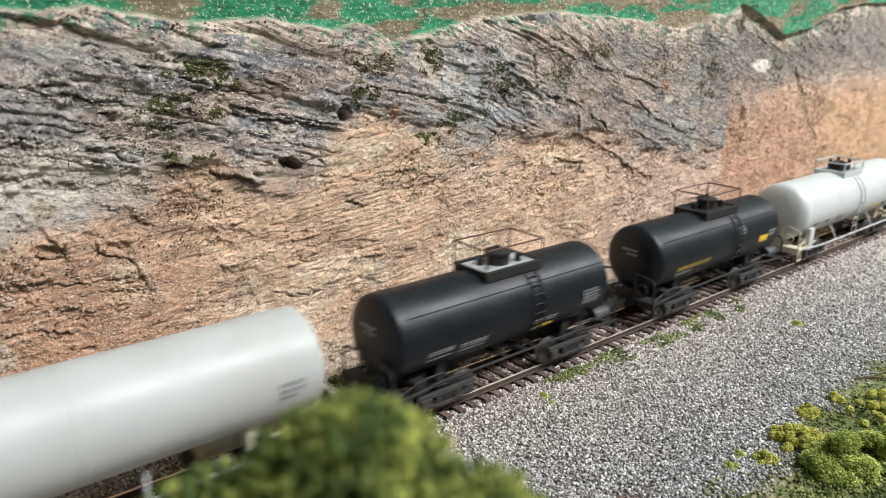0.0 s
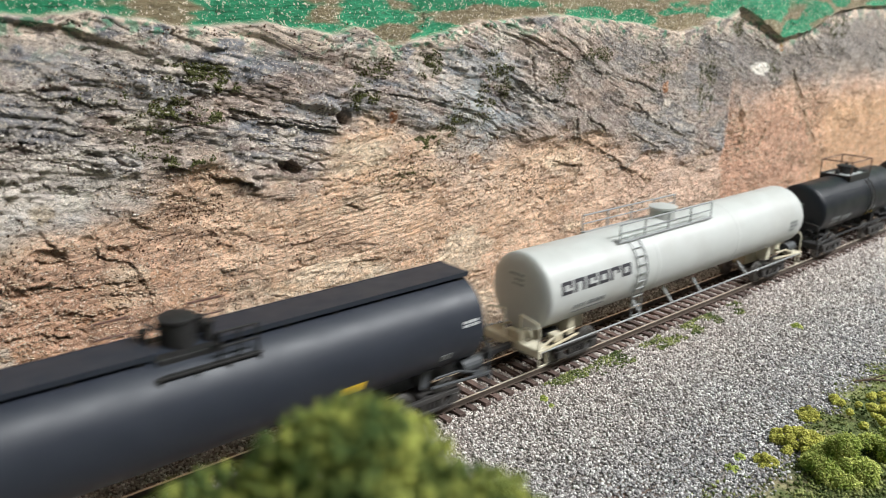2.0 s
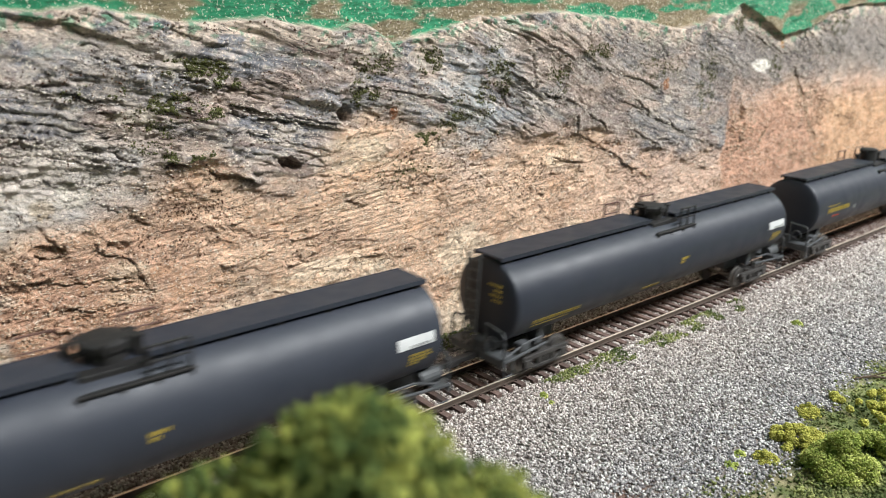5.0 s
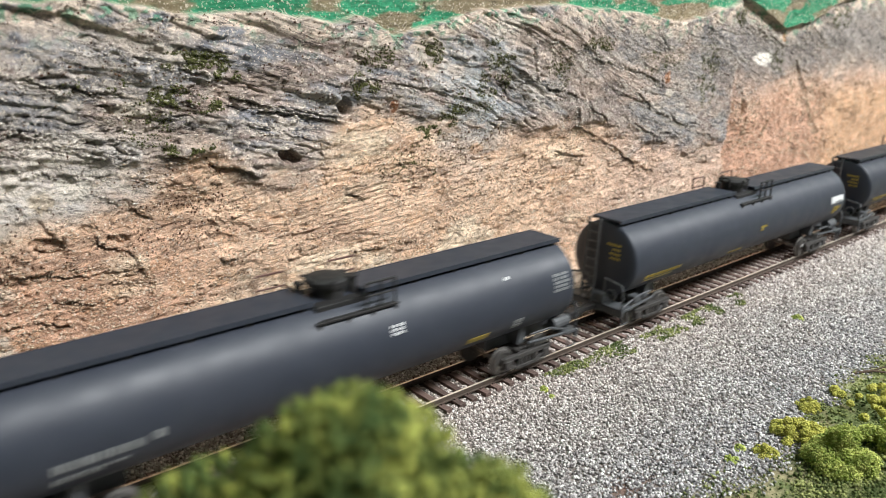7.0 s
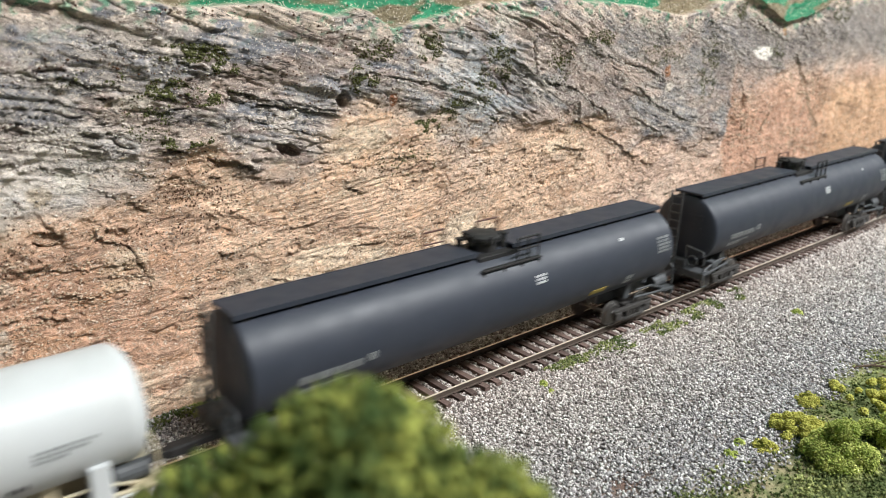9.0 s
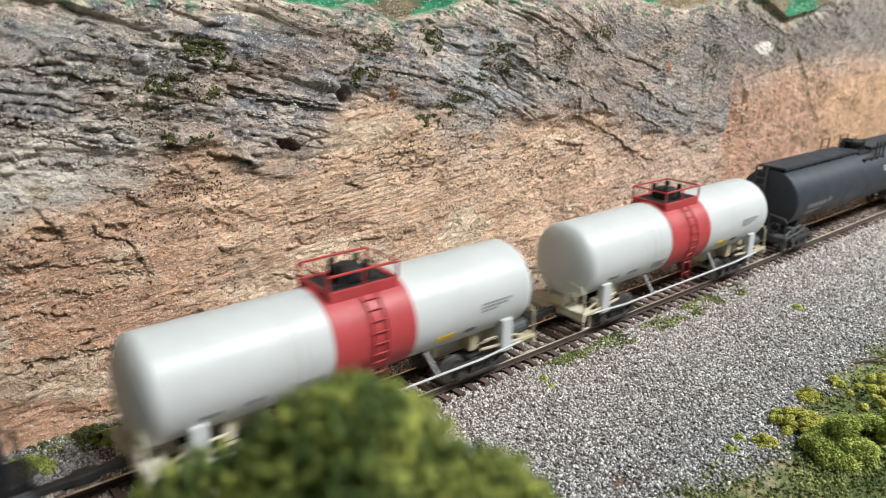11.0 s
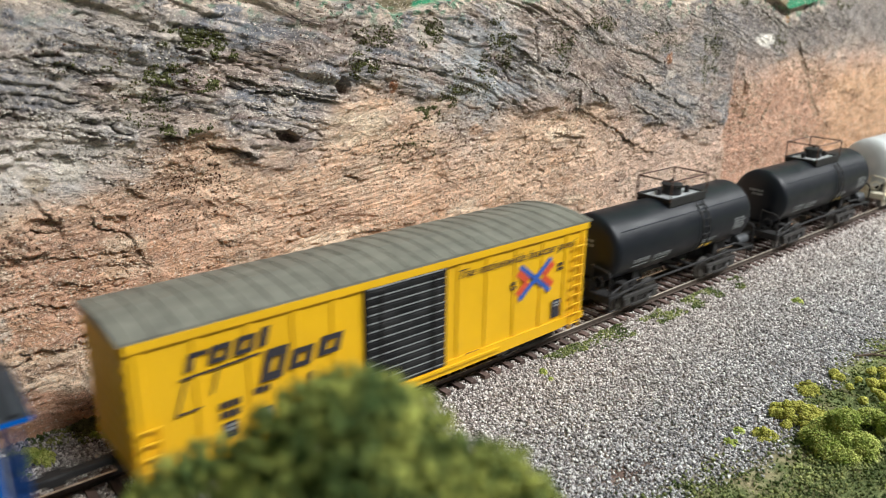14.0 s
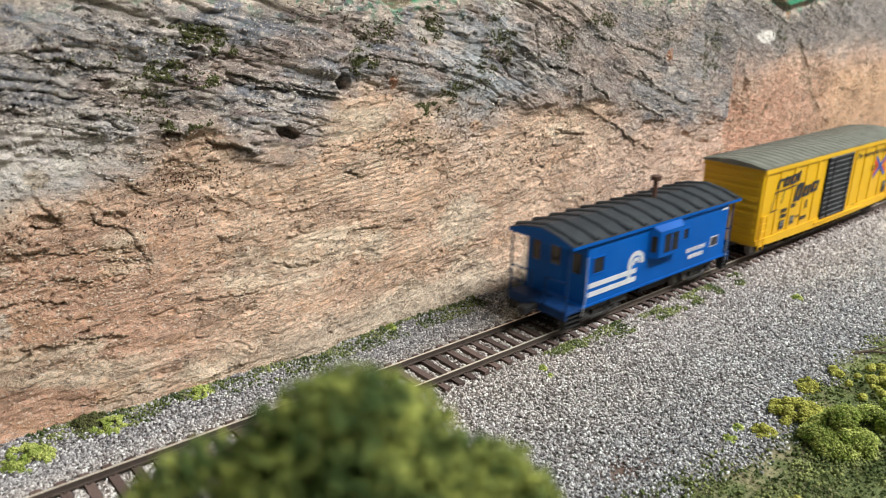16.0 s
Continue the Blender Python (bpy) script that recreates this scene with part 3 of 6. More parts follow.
    g = blend(g, (0.50, 0.37, 0.30), smooth01(fbm(X / 34, Z / 14, 5, 126, 0.6), 0.55, 0.66) * 0.6)
    col = col + (g - col) * grey[:, None]
    col = blend(col, (0.58, 0.325, 0.215), red * 0.85)
    slate = np.exp(-((X - 62) / 20) ** 2 - ((Z - 96) / 26) ** 2) * smooth01(n2, 0.34, 0.52) * (1 - green)
    col = blend(col, (0.42, 0.435, 0.44), slate * 0.8)
    col = blend(col, (0.62, 0.55, 0.50), smooth01(X, 380, 450) * smooth01(Z, 80, 112) * (1 - green) * 0.3)
    col = blend(col, (0.21, 0.18, 0.165), smooth01(X + 20 * (n1 - 0.5), 225, 285) * smooth01(Z + 14 * (n2 - 0.5), 92, 106) * (1 - green) * 0.55)
    col = blend(col, (0.64, 0.40, 0.22), smooth01(X, 380, 440) * (1 - smooth01(Z, 72, 95)) * 0.6)
    # pale plaster along the top edge and in chips
    rim = np.exp(-((np.interp(X, EDGE_X, EDGE_Z) - Z - 3) / 6.0) ** 2) * smooth01(fbm(X / 8, Z / 4, 4, 130), 0.38, 0.52) * (1 - green)
    col = blend(col, (0.74, 0.60, 0.49), rim * 0.9)
    for cx, cz, rx, rz, c in ((313, 109, 13, 4.6, (0.88, 0.82, 0.74)), (-104, 82, 5.5, 5, (0.60, 0.55, 0.47)), (-114, 79, 4, 3.5, (0.36, 0.24, 0.10)),
                              (-128, 52, 6, 2.5, (0.65, 0.5, 0.38)), (-84, 104, 7, 3, (0.62, 0.54, 0.45)), (78, 132, 9, 5, (0.68, 0.60, 0.52)),
                              (16, 99, 2.5, 3, (0.30, 0.10, 0.03)), (196, 103, 3.5, 3.5, (0.36, 0.13, 0.04)), (338, 122, 3, 3, (0.5, 0.22, 0.04)),
                              (200, 95, 5, 2.5, (0.66, 0.58, 0.5)), (250, 60, 8, 4, (0.6, 0.45, 0.36)), (-130, 36, 4, 5, (0.62, 0.52, 0.42))):
        q = ((X - cx + 4 * (n2 - 0.5)) / rx) ** 2 + ((Z - cz + 4 * (n3 - 0.5)) / rz) ** 2
        col = blend(col, c, (1 - smooth01(q, 0.5, 1.1)) * 0.85)
    haze = np.exp(-((X + 114) / 26) ** 2 - ((Z - 90) / 14) ** 2) * smooth01(fbm(X / 12, Z / 6, 5, 132, 0.6), 0.36, 0.58)
    col = blend(col, (0.70, 0.62, 0.54), haze * 0.9)
    # green backdrop paint with bare plaster showing through
    gp = np.tile(np.array((0.035, 0.25, 0.125)), (len(X), 1))
    gp = blend(gp, (0.06, 0.34, 0.18), smooth01(n1, 0.5, 0.62) * 0.5)
    bare = smooth01(fbm(X / 30, Z / 9, 5, 140), 0.49, 0.57) * (1 - smooth01(Z - np.interp(X, EDGE_X, EDGE_Z), 14, 28))
    gp = blend(gp, (0.30, 0.20, 0.13), bare * 0.85)
    gp = blend(gp, (0.40, 0.42, 0.33), smooth01(n3, 0.66, 0.76) * 0.25)
    col = col + (gp - col) * green[:, None]
    # splashes of the green below the edge
    dots = smooth01(fbm(X / 3.5, Z / 2.5, 4, 150), 0.60, 0.68) * np.exp(-((np.interp(X, EDGE_X, EDGE_Z) - Z) / 8) ** 2) * (1 - green)
    col = blend(col, (0.06, 0.28, 0.16), dots * 0.8)
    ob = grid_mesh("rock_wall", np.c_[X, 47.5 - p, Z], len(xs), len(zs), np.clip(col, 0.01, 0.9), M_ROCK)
    za = ob.data.attributes.new("zone", "FLOAT_COLOR", "POINT")
    za.data.foreach_set("color", np.c_[np.clip(np.maximum(grey, 0.5 * red), 0, 1), dip, red, np.ones(len(X))].ravel())
    tagged(ob, "painted plaster rock face in tan and grey strata below green paint", "rock face", "", "structure")


build_cliff()


# ---- ground ----
def ground_z(x, y):
    x, y = np.asarray(x, float), np.asarray(y, float)
    z = -1.4 - 2.0 * smooth01(-y, 16, 30) - 1.0 * smooth01(y, 16, 30)
    z = z + 1.3 * (fbm(x / 40, y / 40, 4, 200) - 0.5)
    z = z + 9.0 * smooth01(-y + 0.12 * x, 112, 175) * smooth01(x, -60, 60) - 6 * smooth01(-y, 120, 200) * (1 - smooth01(x, -90, 20))
    return z


def ballast_mask(x, y):
    lim = np.interp(np.asarray(x, float), [-20, 0, 33, 57, 105, 175, 260], [-91, -93, -97, -99, -93, -92, -86]) + 14 * (fbm(np.asarray(x) / 22, np.asarray(y) / 22, 4, 210) - 0.5)
    return smooth01(np.asarray(y, float) - lim + 12 * (fbm(np.asarray(x) / 5, np.asarray(y) / 5, 3, 212) - 0.5), -7, 5)


def build_ground():
    xs = np.r_[np.linspace(-2740, -175, 80), np.arange(-170, 460, 1.6), np.linspace(465, 3240, 120)]
    ys = np.r_[np.linspace(-268, -172, 25), np.arange(-168, 62, 1.6)]
    X, Y = np.meshgrid(xs, ys)
    X, Y = X.ravel(), Y.ravel()
    b = ballast_mask(X, Y)
    n1, n2 = fbm(X / 20, Y / 20, 5, 220), fbm(X / 5, Y / 5, 4, 221)
    col = np.tile(np.array((0.13, 0.155, 0.06)), (len(X), 1))
    col = blend(col, (0.26, 0.27, 0.12), smooth01(n1, 0.48, 0.6) * 0.8)
    col = blend(col, (0.20, 0.15, 0.09), smooth01(n2, 0.55, 0.7) * 0.5)
    col = blend(col, (0.22, 0.19, 0.17), b)
    col = blend(col, (0.15, 0.095, 0.075), np.exp(-((X - 9) / 12) ** 2 - ((Y + 80) / 6) ** 2))
    soil = np.exp(-((X - 42) / 34) ** 2 - ((Y + 107) / 6) ** 2) * smooth01(n2, 0.3, 0.5)
    col = blend(col, (0.30, 0.25, 0.15), soil * 0.85 * (1 - b))
    z = ground_z(X, Y) + 0.8 * (n2 - 0.5) * (1 - b)
    ob = grid_mesh("ground", np.c_[X, Y, z], len(xs), len(ys), col, M_GROUND)
    tagged(ob, "scenic ground of grey ballast bed and olive turf", "ground", "", "structure")


build_ground()

# ---- track ----
PITCH = 6.35


def build_track():
    track = tagged(new("track"), "model railway track with brown ties and steel rails", "track", "", "structure")
    for name, y in (("rail", -8.7), ("rail", 8.7)):
        bm = B()
        for y0, y1, z0, z1 in ((-1.0, 1.0, 0.0, 0.3), (-0.22, 0.22, 0.3, 1.45), (-0.45, 0.45, 1.45, 2.0)):
            box(bm, -2740, 3240, y + y0, y + y1, z0, z1)
        rail = part(name, bm, M_RAIL, track)
        part("rail_head", box(B(), -2740, 3240, y - 0.42, y + 0.42, 2.0, 2.1), M_RAILTOP, rail, "polished rail head")
    bm = box(B(), -1.35, 1.35, -14, 14, -1.9, 0, 0.15)
    me = part("tie", bm, M_TIE, track).data
    first = bpy.data.objects["tie"]
    rng = random.Random(4)
    k0 = -24
    first.matrix_basis = pose(k0 * PITCH * MM, 0, 0)
    far = B()
    for k in range(-430, 510):
        if k == k0:
            continue
        if -25 < k < 90:
            ob = new("tie", me)
            ob.parent = track
            ob.matrix_basis = pose((k * PITCH + rng.uniform(-0.25, 0.25)) * MM, rng.uniform(-0.4, 0.4) * MM, 0, 0, 0, rng.uniform(-1.2, 1.2))
        else:
            box(far, k * PITCH - 1.35, k * PITCH + 1.35, -14, 14, -1.9, 0)
    tagged(part("distant_ties", far, M_TIE, track), "", "", "", "stuff")
    bm = B()
    for k in range(-24, 90):
        for y in (-8.7, 8.7):
            for s in (-1.25, 1.25):
                box(bm, k * PITCH - 0.45, k * PITCH + 0.45, y + s - 0.35, y + s + 0.35, 0, 0.45)
    tagged(part("spike_heads", bm, M_TIE, track), "", "", "", "stuff")


build_track()

# ---- ballast, turf and foliage: many small pieces in one mesh each ----
PHI = (1 + 5 ** 0.5) / 2
ICO_V = np.array([(-1, PHI, 0), (1, PHI, 0), (-1, -PHI, 0), (1, -PHI, 0), (0, -1, PHI), (0, 1, PHI), (0, -1, -PHI), (0, 1, -PHI),
                  (PHI, 0, -1), (PHI, 0, 1), (-PHI, 0, -1), (-PHI, 0, 1)]) / 1.902
ICO_F = np.array([(0, 11, 5), (0, 5, 1), (0, 1, 7), (0, 7, 10), (0, 10, 11), (1, 5, 9), (5, 11, 4), (11, 10, 2), (10, 7, 6), (7, 1, 8),
                  (3, 9, 4), (3, 4, 2), (3, 2, 6), (3, 6, 8), (3, 8, 9), (4, 9, 5), (2, 4, 11), (6, 2, 10), (8, 6, 7), (9, 8, 1)])
OCT_V = np.array([(1, 0, 0), (-1, 0, 0), (0, 1, 0), (0, -1, 0), (0, 0, 1), (0, 0, -1)], float)
OCT_F = np.array([(0, 2, 4), (2, 1, 4), (1, 3, 4), (3, 0, 4), (2, 0, 5), (1, 2, 5), (3, 1, 5), (0, 3, 5)])


def crumbs(name, centres, radii, mat, rng, parent=None, squash=(1, 1, 1), base="ico", jitter=0.35, smooth=False):
    bv, bf = (ICO_V, ICO_F) if base == "ico" else (OCT_V, OCT_F)
    n, k = len(centres), len(bv)
    q = rng.normal(size=(n, 4))
    q /= np.linalg.norm(q, axis=1)[:, None]
    w, x, y, z = q.T
    rot = np.stack([1 - 2 * (y * y + z * z), 2 * (x * y - z * w), 2 * (x * z + y * w), 2 * (x * y + z * w), 1 - 2 * (x * x + z * z),
                    2 * (y * z - x * w), 2 * (x * z - y * w), 2 * (y * z + x * w), 1 - 2 * (x * x + y * y)], 1).reshape(n, 3, 3)
    local = bv[None] * (1 + jitter * rng.uniform(-1, 1, (n, k, 1))) * rng.uniform(0.7, 1.3, (n, 1, 3))
    v = np.einsum("nij,nkj->nki", rot, local) * np.asarray(radii)[:, None, None] * np.array(squash) + np.asarray(centres)[:, None]
    f = bf[None] + (np.arange(n) * k)[:, None, None]
    me = bpy.data.meshes.new(name)
    v, f = v.reshape(-1, 3) * MM, f.reshape(-1, 3)
    me.vertices.add(len(v))
    me.vertices.foreach_set("co", v.ravel())
    me.loops.add(f.size)
    me.loops.foreach_set("vertex_index", f.ravel())
    me.polygons.add(len(f))
    me.polygons.foreach_set("loop_start", np.arange(len(f)) * 3)
    me.update(calc_edges=True)
    if smooth:
        me.polygons.foreach_set("use_smooth", [True] * len(f))
    me.materials.append(mat)
    ob = new(name, me)
    ob.parent = parent
    return ob


def build_ballast():
    rng = np.random.RandomState(11)
    n = 255000
    x = -150 + 620 * rng.rand(n) ** 1.35
    y = rng.uniform(-125, 56, n)
    keep = (rng.rand(n) < ballast_mask(x, y) * np.interp(x, [-150, 150, 470], [1, 1, 0.8])) & (y < cliff_y(x, x * 0 - 1) + 1)
    near = np.abs(y) < 14.8
    phase = np.abs((x / PITCH + 0.5) % 1 - 0.5) * PITCH
    keep &= ~(near & (phase < 1.7)) & ~((np.abs(np.abs(y) - 8.7) < 1.3))
    bare = np.exp(-((x - 9) / 10) ** 2 - ((y + 80) / 4) ** 2) * smooth01(fbm(x / 4, y / 4, 3, 230), 0.35, 0.55)
    keep &= rng.rand(n) > bare * 0.9
    x, y, near = x[keep], y[keep], near[keep]
    r = rng.uniform(0.32, 0.66, len(x)) * np.interp(x, [-150, 150, 470], [1, 1.05, 1.35])
    z = ground_z(x, y) + r * 0.4 + rng.uniform(0.05, 0.55, len(x))
    z = np.where(np.abs(y) < 14.8, np.minimum(z, -0.75), z)
    ob = crumbs("ballast", np.c_[x, y, z], r, M_STONE, rng, squash=(1, 1, 0.85), base="oct", jitter=0.4)
    tagged(ob, "loose crushed grey and white stone ballast beside the track", "gravel", "", "stuff")


build_ballast()


def clump_points(rng, n, lobes, size):
    """Points on and just inside a set of round lobes."""
    lobes = np.array(lobes, float)
    wts = lobes[:, 3] ** 2
    k = rng.choice(len(lobes), n, p=wts / wts.sum())
    d = rng.normal(size=(n, 3))
    d /= np.linalg.norm(d, axis=1)[:, None]
    d[:, 2] = np.abs(d[:, 2]) * np.where(rng.rand(n) < 0.8, 1, -1)
    rr = lobes[k, 3] * (0.72 + 0.38 * rng.rand(n))
    return lobes[k, :3] + d * rr[:, None]


def bush(name, x, y, w, h, mat, label, seed, bits=700, bit=0.9, trunk=False, base=None):
    rng = np.random.RandomState(seed)
    z = float(ground_z(x, y)) if base is None else base
    thing = new(name)
    thing.location = (x * MM, y * MM, z * MM)
    lobes = []
    for k in range(34):
        a, q = rng.uniform(0, 2 * math.pi), rng.rand() ** 0.5
        r = h * rng.uniform(0.12, 0.34)
        lobes.append((q * w * 0.44 * math.cos(a), q * w * 0.44 * math.sin(a), max(h * (1 - 0.8 * q * q) * rng.uniform(0.55, 1.05) - r, r * 0.3), r))
    pts = clump_points(rng, bits, lobes, bit)
    pts = pts[pts[:, 2] > -0.3]
    crumbs("foliage", pts, rng.uniform(0.5, 1.2, len(pts)) * bit, mat, rng, thing, base="oct", jitter=0.5)
    if trunk:
        bm = B()
        rod(bm, (0, 0, -2), (0, 0, h * 0.4), 0.5)
        part("stem", bm, M_BARK, thing)
    return tagged(thing, label, "bush")


def big_tree():
    rng = np.random.RandomState(77)
    bx, by = -124.8, -135.9
    base = float(ground_z(bx, by))
    tree = new("foreground_tree")
    tree.location = (bx * MM, by * MM, base * MM)
    tagged(tree, "rounded model tree with coarse green foam foliage", "tree")
    bm = B()
    revolve(bm, [(-3, 3.6), (0, 3.0), (18, 2.4), (40, 1.8), (78, 0.8)], 0, 10, "z")
    for k in range(7):
        a = k * 0.9
        rod(bm, (0, 0, 46 + 3 * k), (10 * math.cos(a), 10 * math.sin(a), 60 + 3 * k), 0.7)
    part("trunk", bm, M_BARK, tree)
    tall = 0.8 * 61.5 + 27.5
    lobes = [(1, 2, tall + 12, 16), (-12, 11, tall + 3, 15), (11, -8, tall + 5, 14), (18, -20, tall - 3, 13), (-20, 18, tall - 6, 14), (2, -4, tall, 19),
             (-6, -15, tall - 4, 15), (20, 0, tall - 4, 13), (-23, 6, tall - 7, 13), (28, -29, tall - 9, 10.5), (-29, 25, tall - 11, 10), (5, 17, tall - 2, 15),
             (0, 1, tall + 21.5, 9), (5, 0, tall + 17, 8), (8, -18, tall + 2, 11), (30, -18, tall - 9, 10), (-9, -10, tall - 16, 22), (16, 9, tall - 16, 19), (-26, 20, tall - 4, 9), (-34, 28, tall - 9, 9.5), (-40, 33, tall - 14, 10)]
    lobes = [(0.86 * a, 0.86 * b, tall + 0.8 * (c - tall), 0.8 * r) for a, b, c, r in lobes]
    pts = clump_points(rng, 46000, lobes, 1.4)
    part_ob = crumbs("crown", pts, rng.uniform(0.22, 0.68, len(pts)), M_BUSH, rng, tree, base="oct", jitter=0.5)
    return part_ob


big_tree()

for k, (x, y, w, h, mat, nm, lab) in enumerate((
        (79, -99, 21, 7, M_YFOL, "yellow_bush", "low yellow-green foam bush at the ballast edge"),
        (71, -116.5, 21, 14, M_GFOL, "green_bush", "light green foam bush on the turf bank"),
        (93, -125, 20, 12, M_GFOL, "green_bush", "light green foam bush on the turf bank"),
        (122, -109, 40, 6, M_YFOL, "yellow_bush", "long low yellow foam bush on the turf bank"),
        (152, -115, 32, 6, M_YFOL, "yellow_bush", "low yellow foam bush on the turf bank"),
        (101, -92, 9, 5, M_YFOL, "yellow_bush", "small yellow foam tuft at the ballast edge"),
        (60, -97, 8, 4, M_YFOL, "yellow_bush", "small yellow foam tuft at the ballast edge"),
        (48, -92, 5, 2.0, M_GFOL, "yellow_bush", "small yellow-green foam tuft in the ballast"),
        (56, -90, 5, 2.0, M_GFOL, "yellow_bush", "small yellow-green foam tuft in the ballast"),
        (33.5, -22.5, 3.2, 2.2, M_GFOL, "weed", "small yellow-green weed in the ballast"),
        (33, -27, 2.4, 1.4, M_GFOL, "weed", "small yellow-green weed in the ballast"),
        (183, -48.5, 6, 2.4, M_GFOL, "weed", "small yellow-green weed in the ballast"),
        (-106, 38, 13, 3.6, M_GFOL, "weed", "yellow-green weed at the foot of the rock face"),
        (-111, 44, 12, 4.5, M_MOSS, "weed", "dry brown weed at the foot of the rock face"),
        (-131, 34, 16, 5, M_GFOL, "weed", "yellow-green weed at the foot of the rock face"),
        (-75, 40, 10, 3, M_GFOL, "weed", "yellow-green weed at the foot of the rock face"),
        (9, 41, 5, 3, M_GFOL, "weed", "yellow-green weed at the foot of the rock face"),
        (30, -124, 8, 4, M_YFOL, "weed", "small yellow weed on the turf bank"),
        (72, -134, 7, 5, M_YFOL, "weed", "small yellow weed on the turf bank"))):
    bush(nm, x, y, w, h, mat, lab, 300 + k, bits=int(300 + 62 * w * max(h, 3)), bit=0.28 if w < 10 else 0.34)


def twig(points, label):
    bm = B()
    for k, (a, b) in enumerate(zip(points, points[1:])):
        rod(bm, a, b, 0.55 - 0.08 * k, 7)
    rod(bm, points[1], (points[1][0] + 5, points[1][1] - 4, points[1][2] + 2.2), 0.3, 6)
    tagged(part("twig", bm, M_BARK), label, "twig")


twig([(143, -90, float(ground_z(143, -90)) + 0.4), (150, -95, float(ground_z(150, -95)) + 1.6), (156, -101, float(ground_z(156, -101)) + 0.5)], "small dark brown twig lying on the turf")


def build_turf():
    rng = np.random.RandomState(21)
    n = 150000
    x, y = -60 + 420 * rng.rand(n) ** 1.2, rng.uniform(-170, -30, n)
    m = (1 - ballast_mask(x, y)) * (0.42 + 0.58 * smooth01(fbm(x / 11, y / 11, 5, 240, 0.6), 0.42, 0.56))
    m = m * (1 - 0.75 * np.exp(-((x - 42) / 34) ** 2 - ((y + 107) / 6) ** 2)) * (1 - 0.45 * smooth01(x, 90, 150))
    keep = rng.rand(n) < m
    # low growth strung along the near rail side and the rock's foot
    tx, ty = rng.uniform(40, 185, 9000), -15.5 - 9 * rng.rand(9000) ** 1.3
    tk = rng.rand(9000) < smooth01(fbm(tx / 9, ty / 5, 4, 250), 0.46, 0.55)
    wx = rng.uniform(-140, 60, 9000)
    wy = cliff_y(wx, wx * 0 - 2) - 13 * rng.rand(9000) ** 1.4
    wk = rng.rand(9000) < smooth01(fbm(wx / 12, wy / 6, 4, 251) + 0.14 * smooth01(wx, -25, 5), 0.45, 0.55)
    x = np.r_[x[keep], tx[tk], wx[wk]]
    y = np.r_[y[keep], ty[tk], wy[wk]]
    r = 0.16 + 0.55 * rng.rand(len(x)) ** 2
    ob = crumbs("turf", np.c_[x, y, ground_z(x, y) + 0.5 * r + rng.uniform(0, 1.0, len(x))], r, M_TURF, rng, base="oct", jitter=0.5)
    tagged(ob, "ground foam turf in mixed greens", "turf", "", "stuff")


build_turf()


def build_moss():
    rng = np.random.RandomState(31)
    px, pz = [], []
    for x, z, rx, rz, n in ((-66, 119, 13, 3, 500), (-95, 112, 10, 3, 120), (10, 118, 14, 4, 160), (60, 100, 14, 8, 220), (190, 112, 25, 8, 160), (110, 110, 10, 10, 160), (25, 75, 18, 8, 120), (-53, 114, 6, 4, 220), (-73, 108, 7, 4, 260), (-63, 105, 14, 3, 420), (-68, 91, 9, 2.5, 260), (1, 108, 7, 6, 260),
                            (33, 119, 9, 6, 300), (33, 87, 9, 3, 250), (72, 113, 10, 13, 420), (136, 120, 12, 5, 200), (237, 103, 11, 20, 420), (276, 135, 16, 7, 300),
                            (412, 135, 16, 9, 260), (46, 93, 7, 5, 160), (-80, 100, 8, 8, 160), (330, 108, 14, 8, 120)):
        n = int(n * 3.2)
        a, q = rng.uniform(0, 2 * math.pi, n), rng.rand(n) ** 0.7
        xx, zz = x + rx * q * np.cos(a), z + rz * q * np.sin(a)
        k = fbm(xx / 4, zz / 3, 3, 260) > 0.47
        px.append(xx[k]), pz.append(zz[k])
    x, z = np.concatenate(px), np.concatenate(pz)
    r = rng.uniform(0.14, 0.42, len(x))
    ob = crumbs("moss", np.c_[x, cliff_y(x, z) - 0.2 * r, z], r, M_MOSS, rng, base="oct", jitter=0.5)
    tagged(ob, "dry olive moss clinging to the rock face", "moss", "", "stuff")
    px, pz = [], []
    for x, z, rx, rz, n in ((-65, 72, 20, 5, 420), (53, 82, 28, 10, 500), (97, 64, 14, 5, 160), (-75, 60, 22, 12, 220), (-20, 50, 40, 20, 160), (70, 55, 50, 18, 140), (-55, 40, 30, 10, 200)):
        px.append(x + rx * rng.normal(size=n) * 0.5), pz.append(z + rz * rng.normal(size=n) * 0.5)
    # specks strewn over the whole upper face
    sx, sz = -130 + 420 * rng.rand(16000) ** 1.2, rng.uniform(55, 134, 16000)
    sk = rng.rand(16000) < 0.08 + 0.8 * smooth01(fbm(sx / 20, sz / 10, 4, 262, 0.6), 0.47, 0.6)
    px.append(sx[sk]), pz.append(sz[sk])
    x, z = np.concatenate(px), np.concatenate(pz)
    r = 0.10 + 0.32 * rng.rand(len(x)) ** 2
    ob = crumbs("grit", np.c_[x, cliff_y(x, z) - 0.1 * r, z], r, M_GRIT, rng, base="oct", jitter=0.5)
    tagged(ob, "dark brown grit stuck to the tan plaster", "grit", "", "stuff")


build_moss()


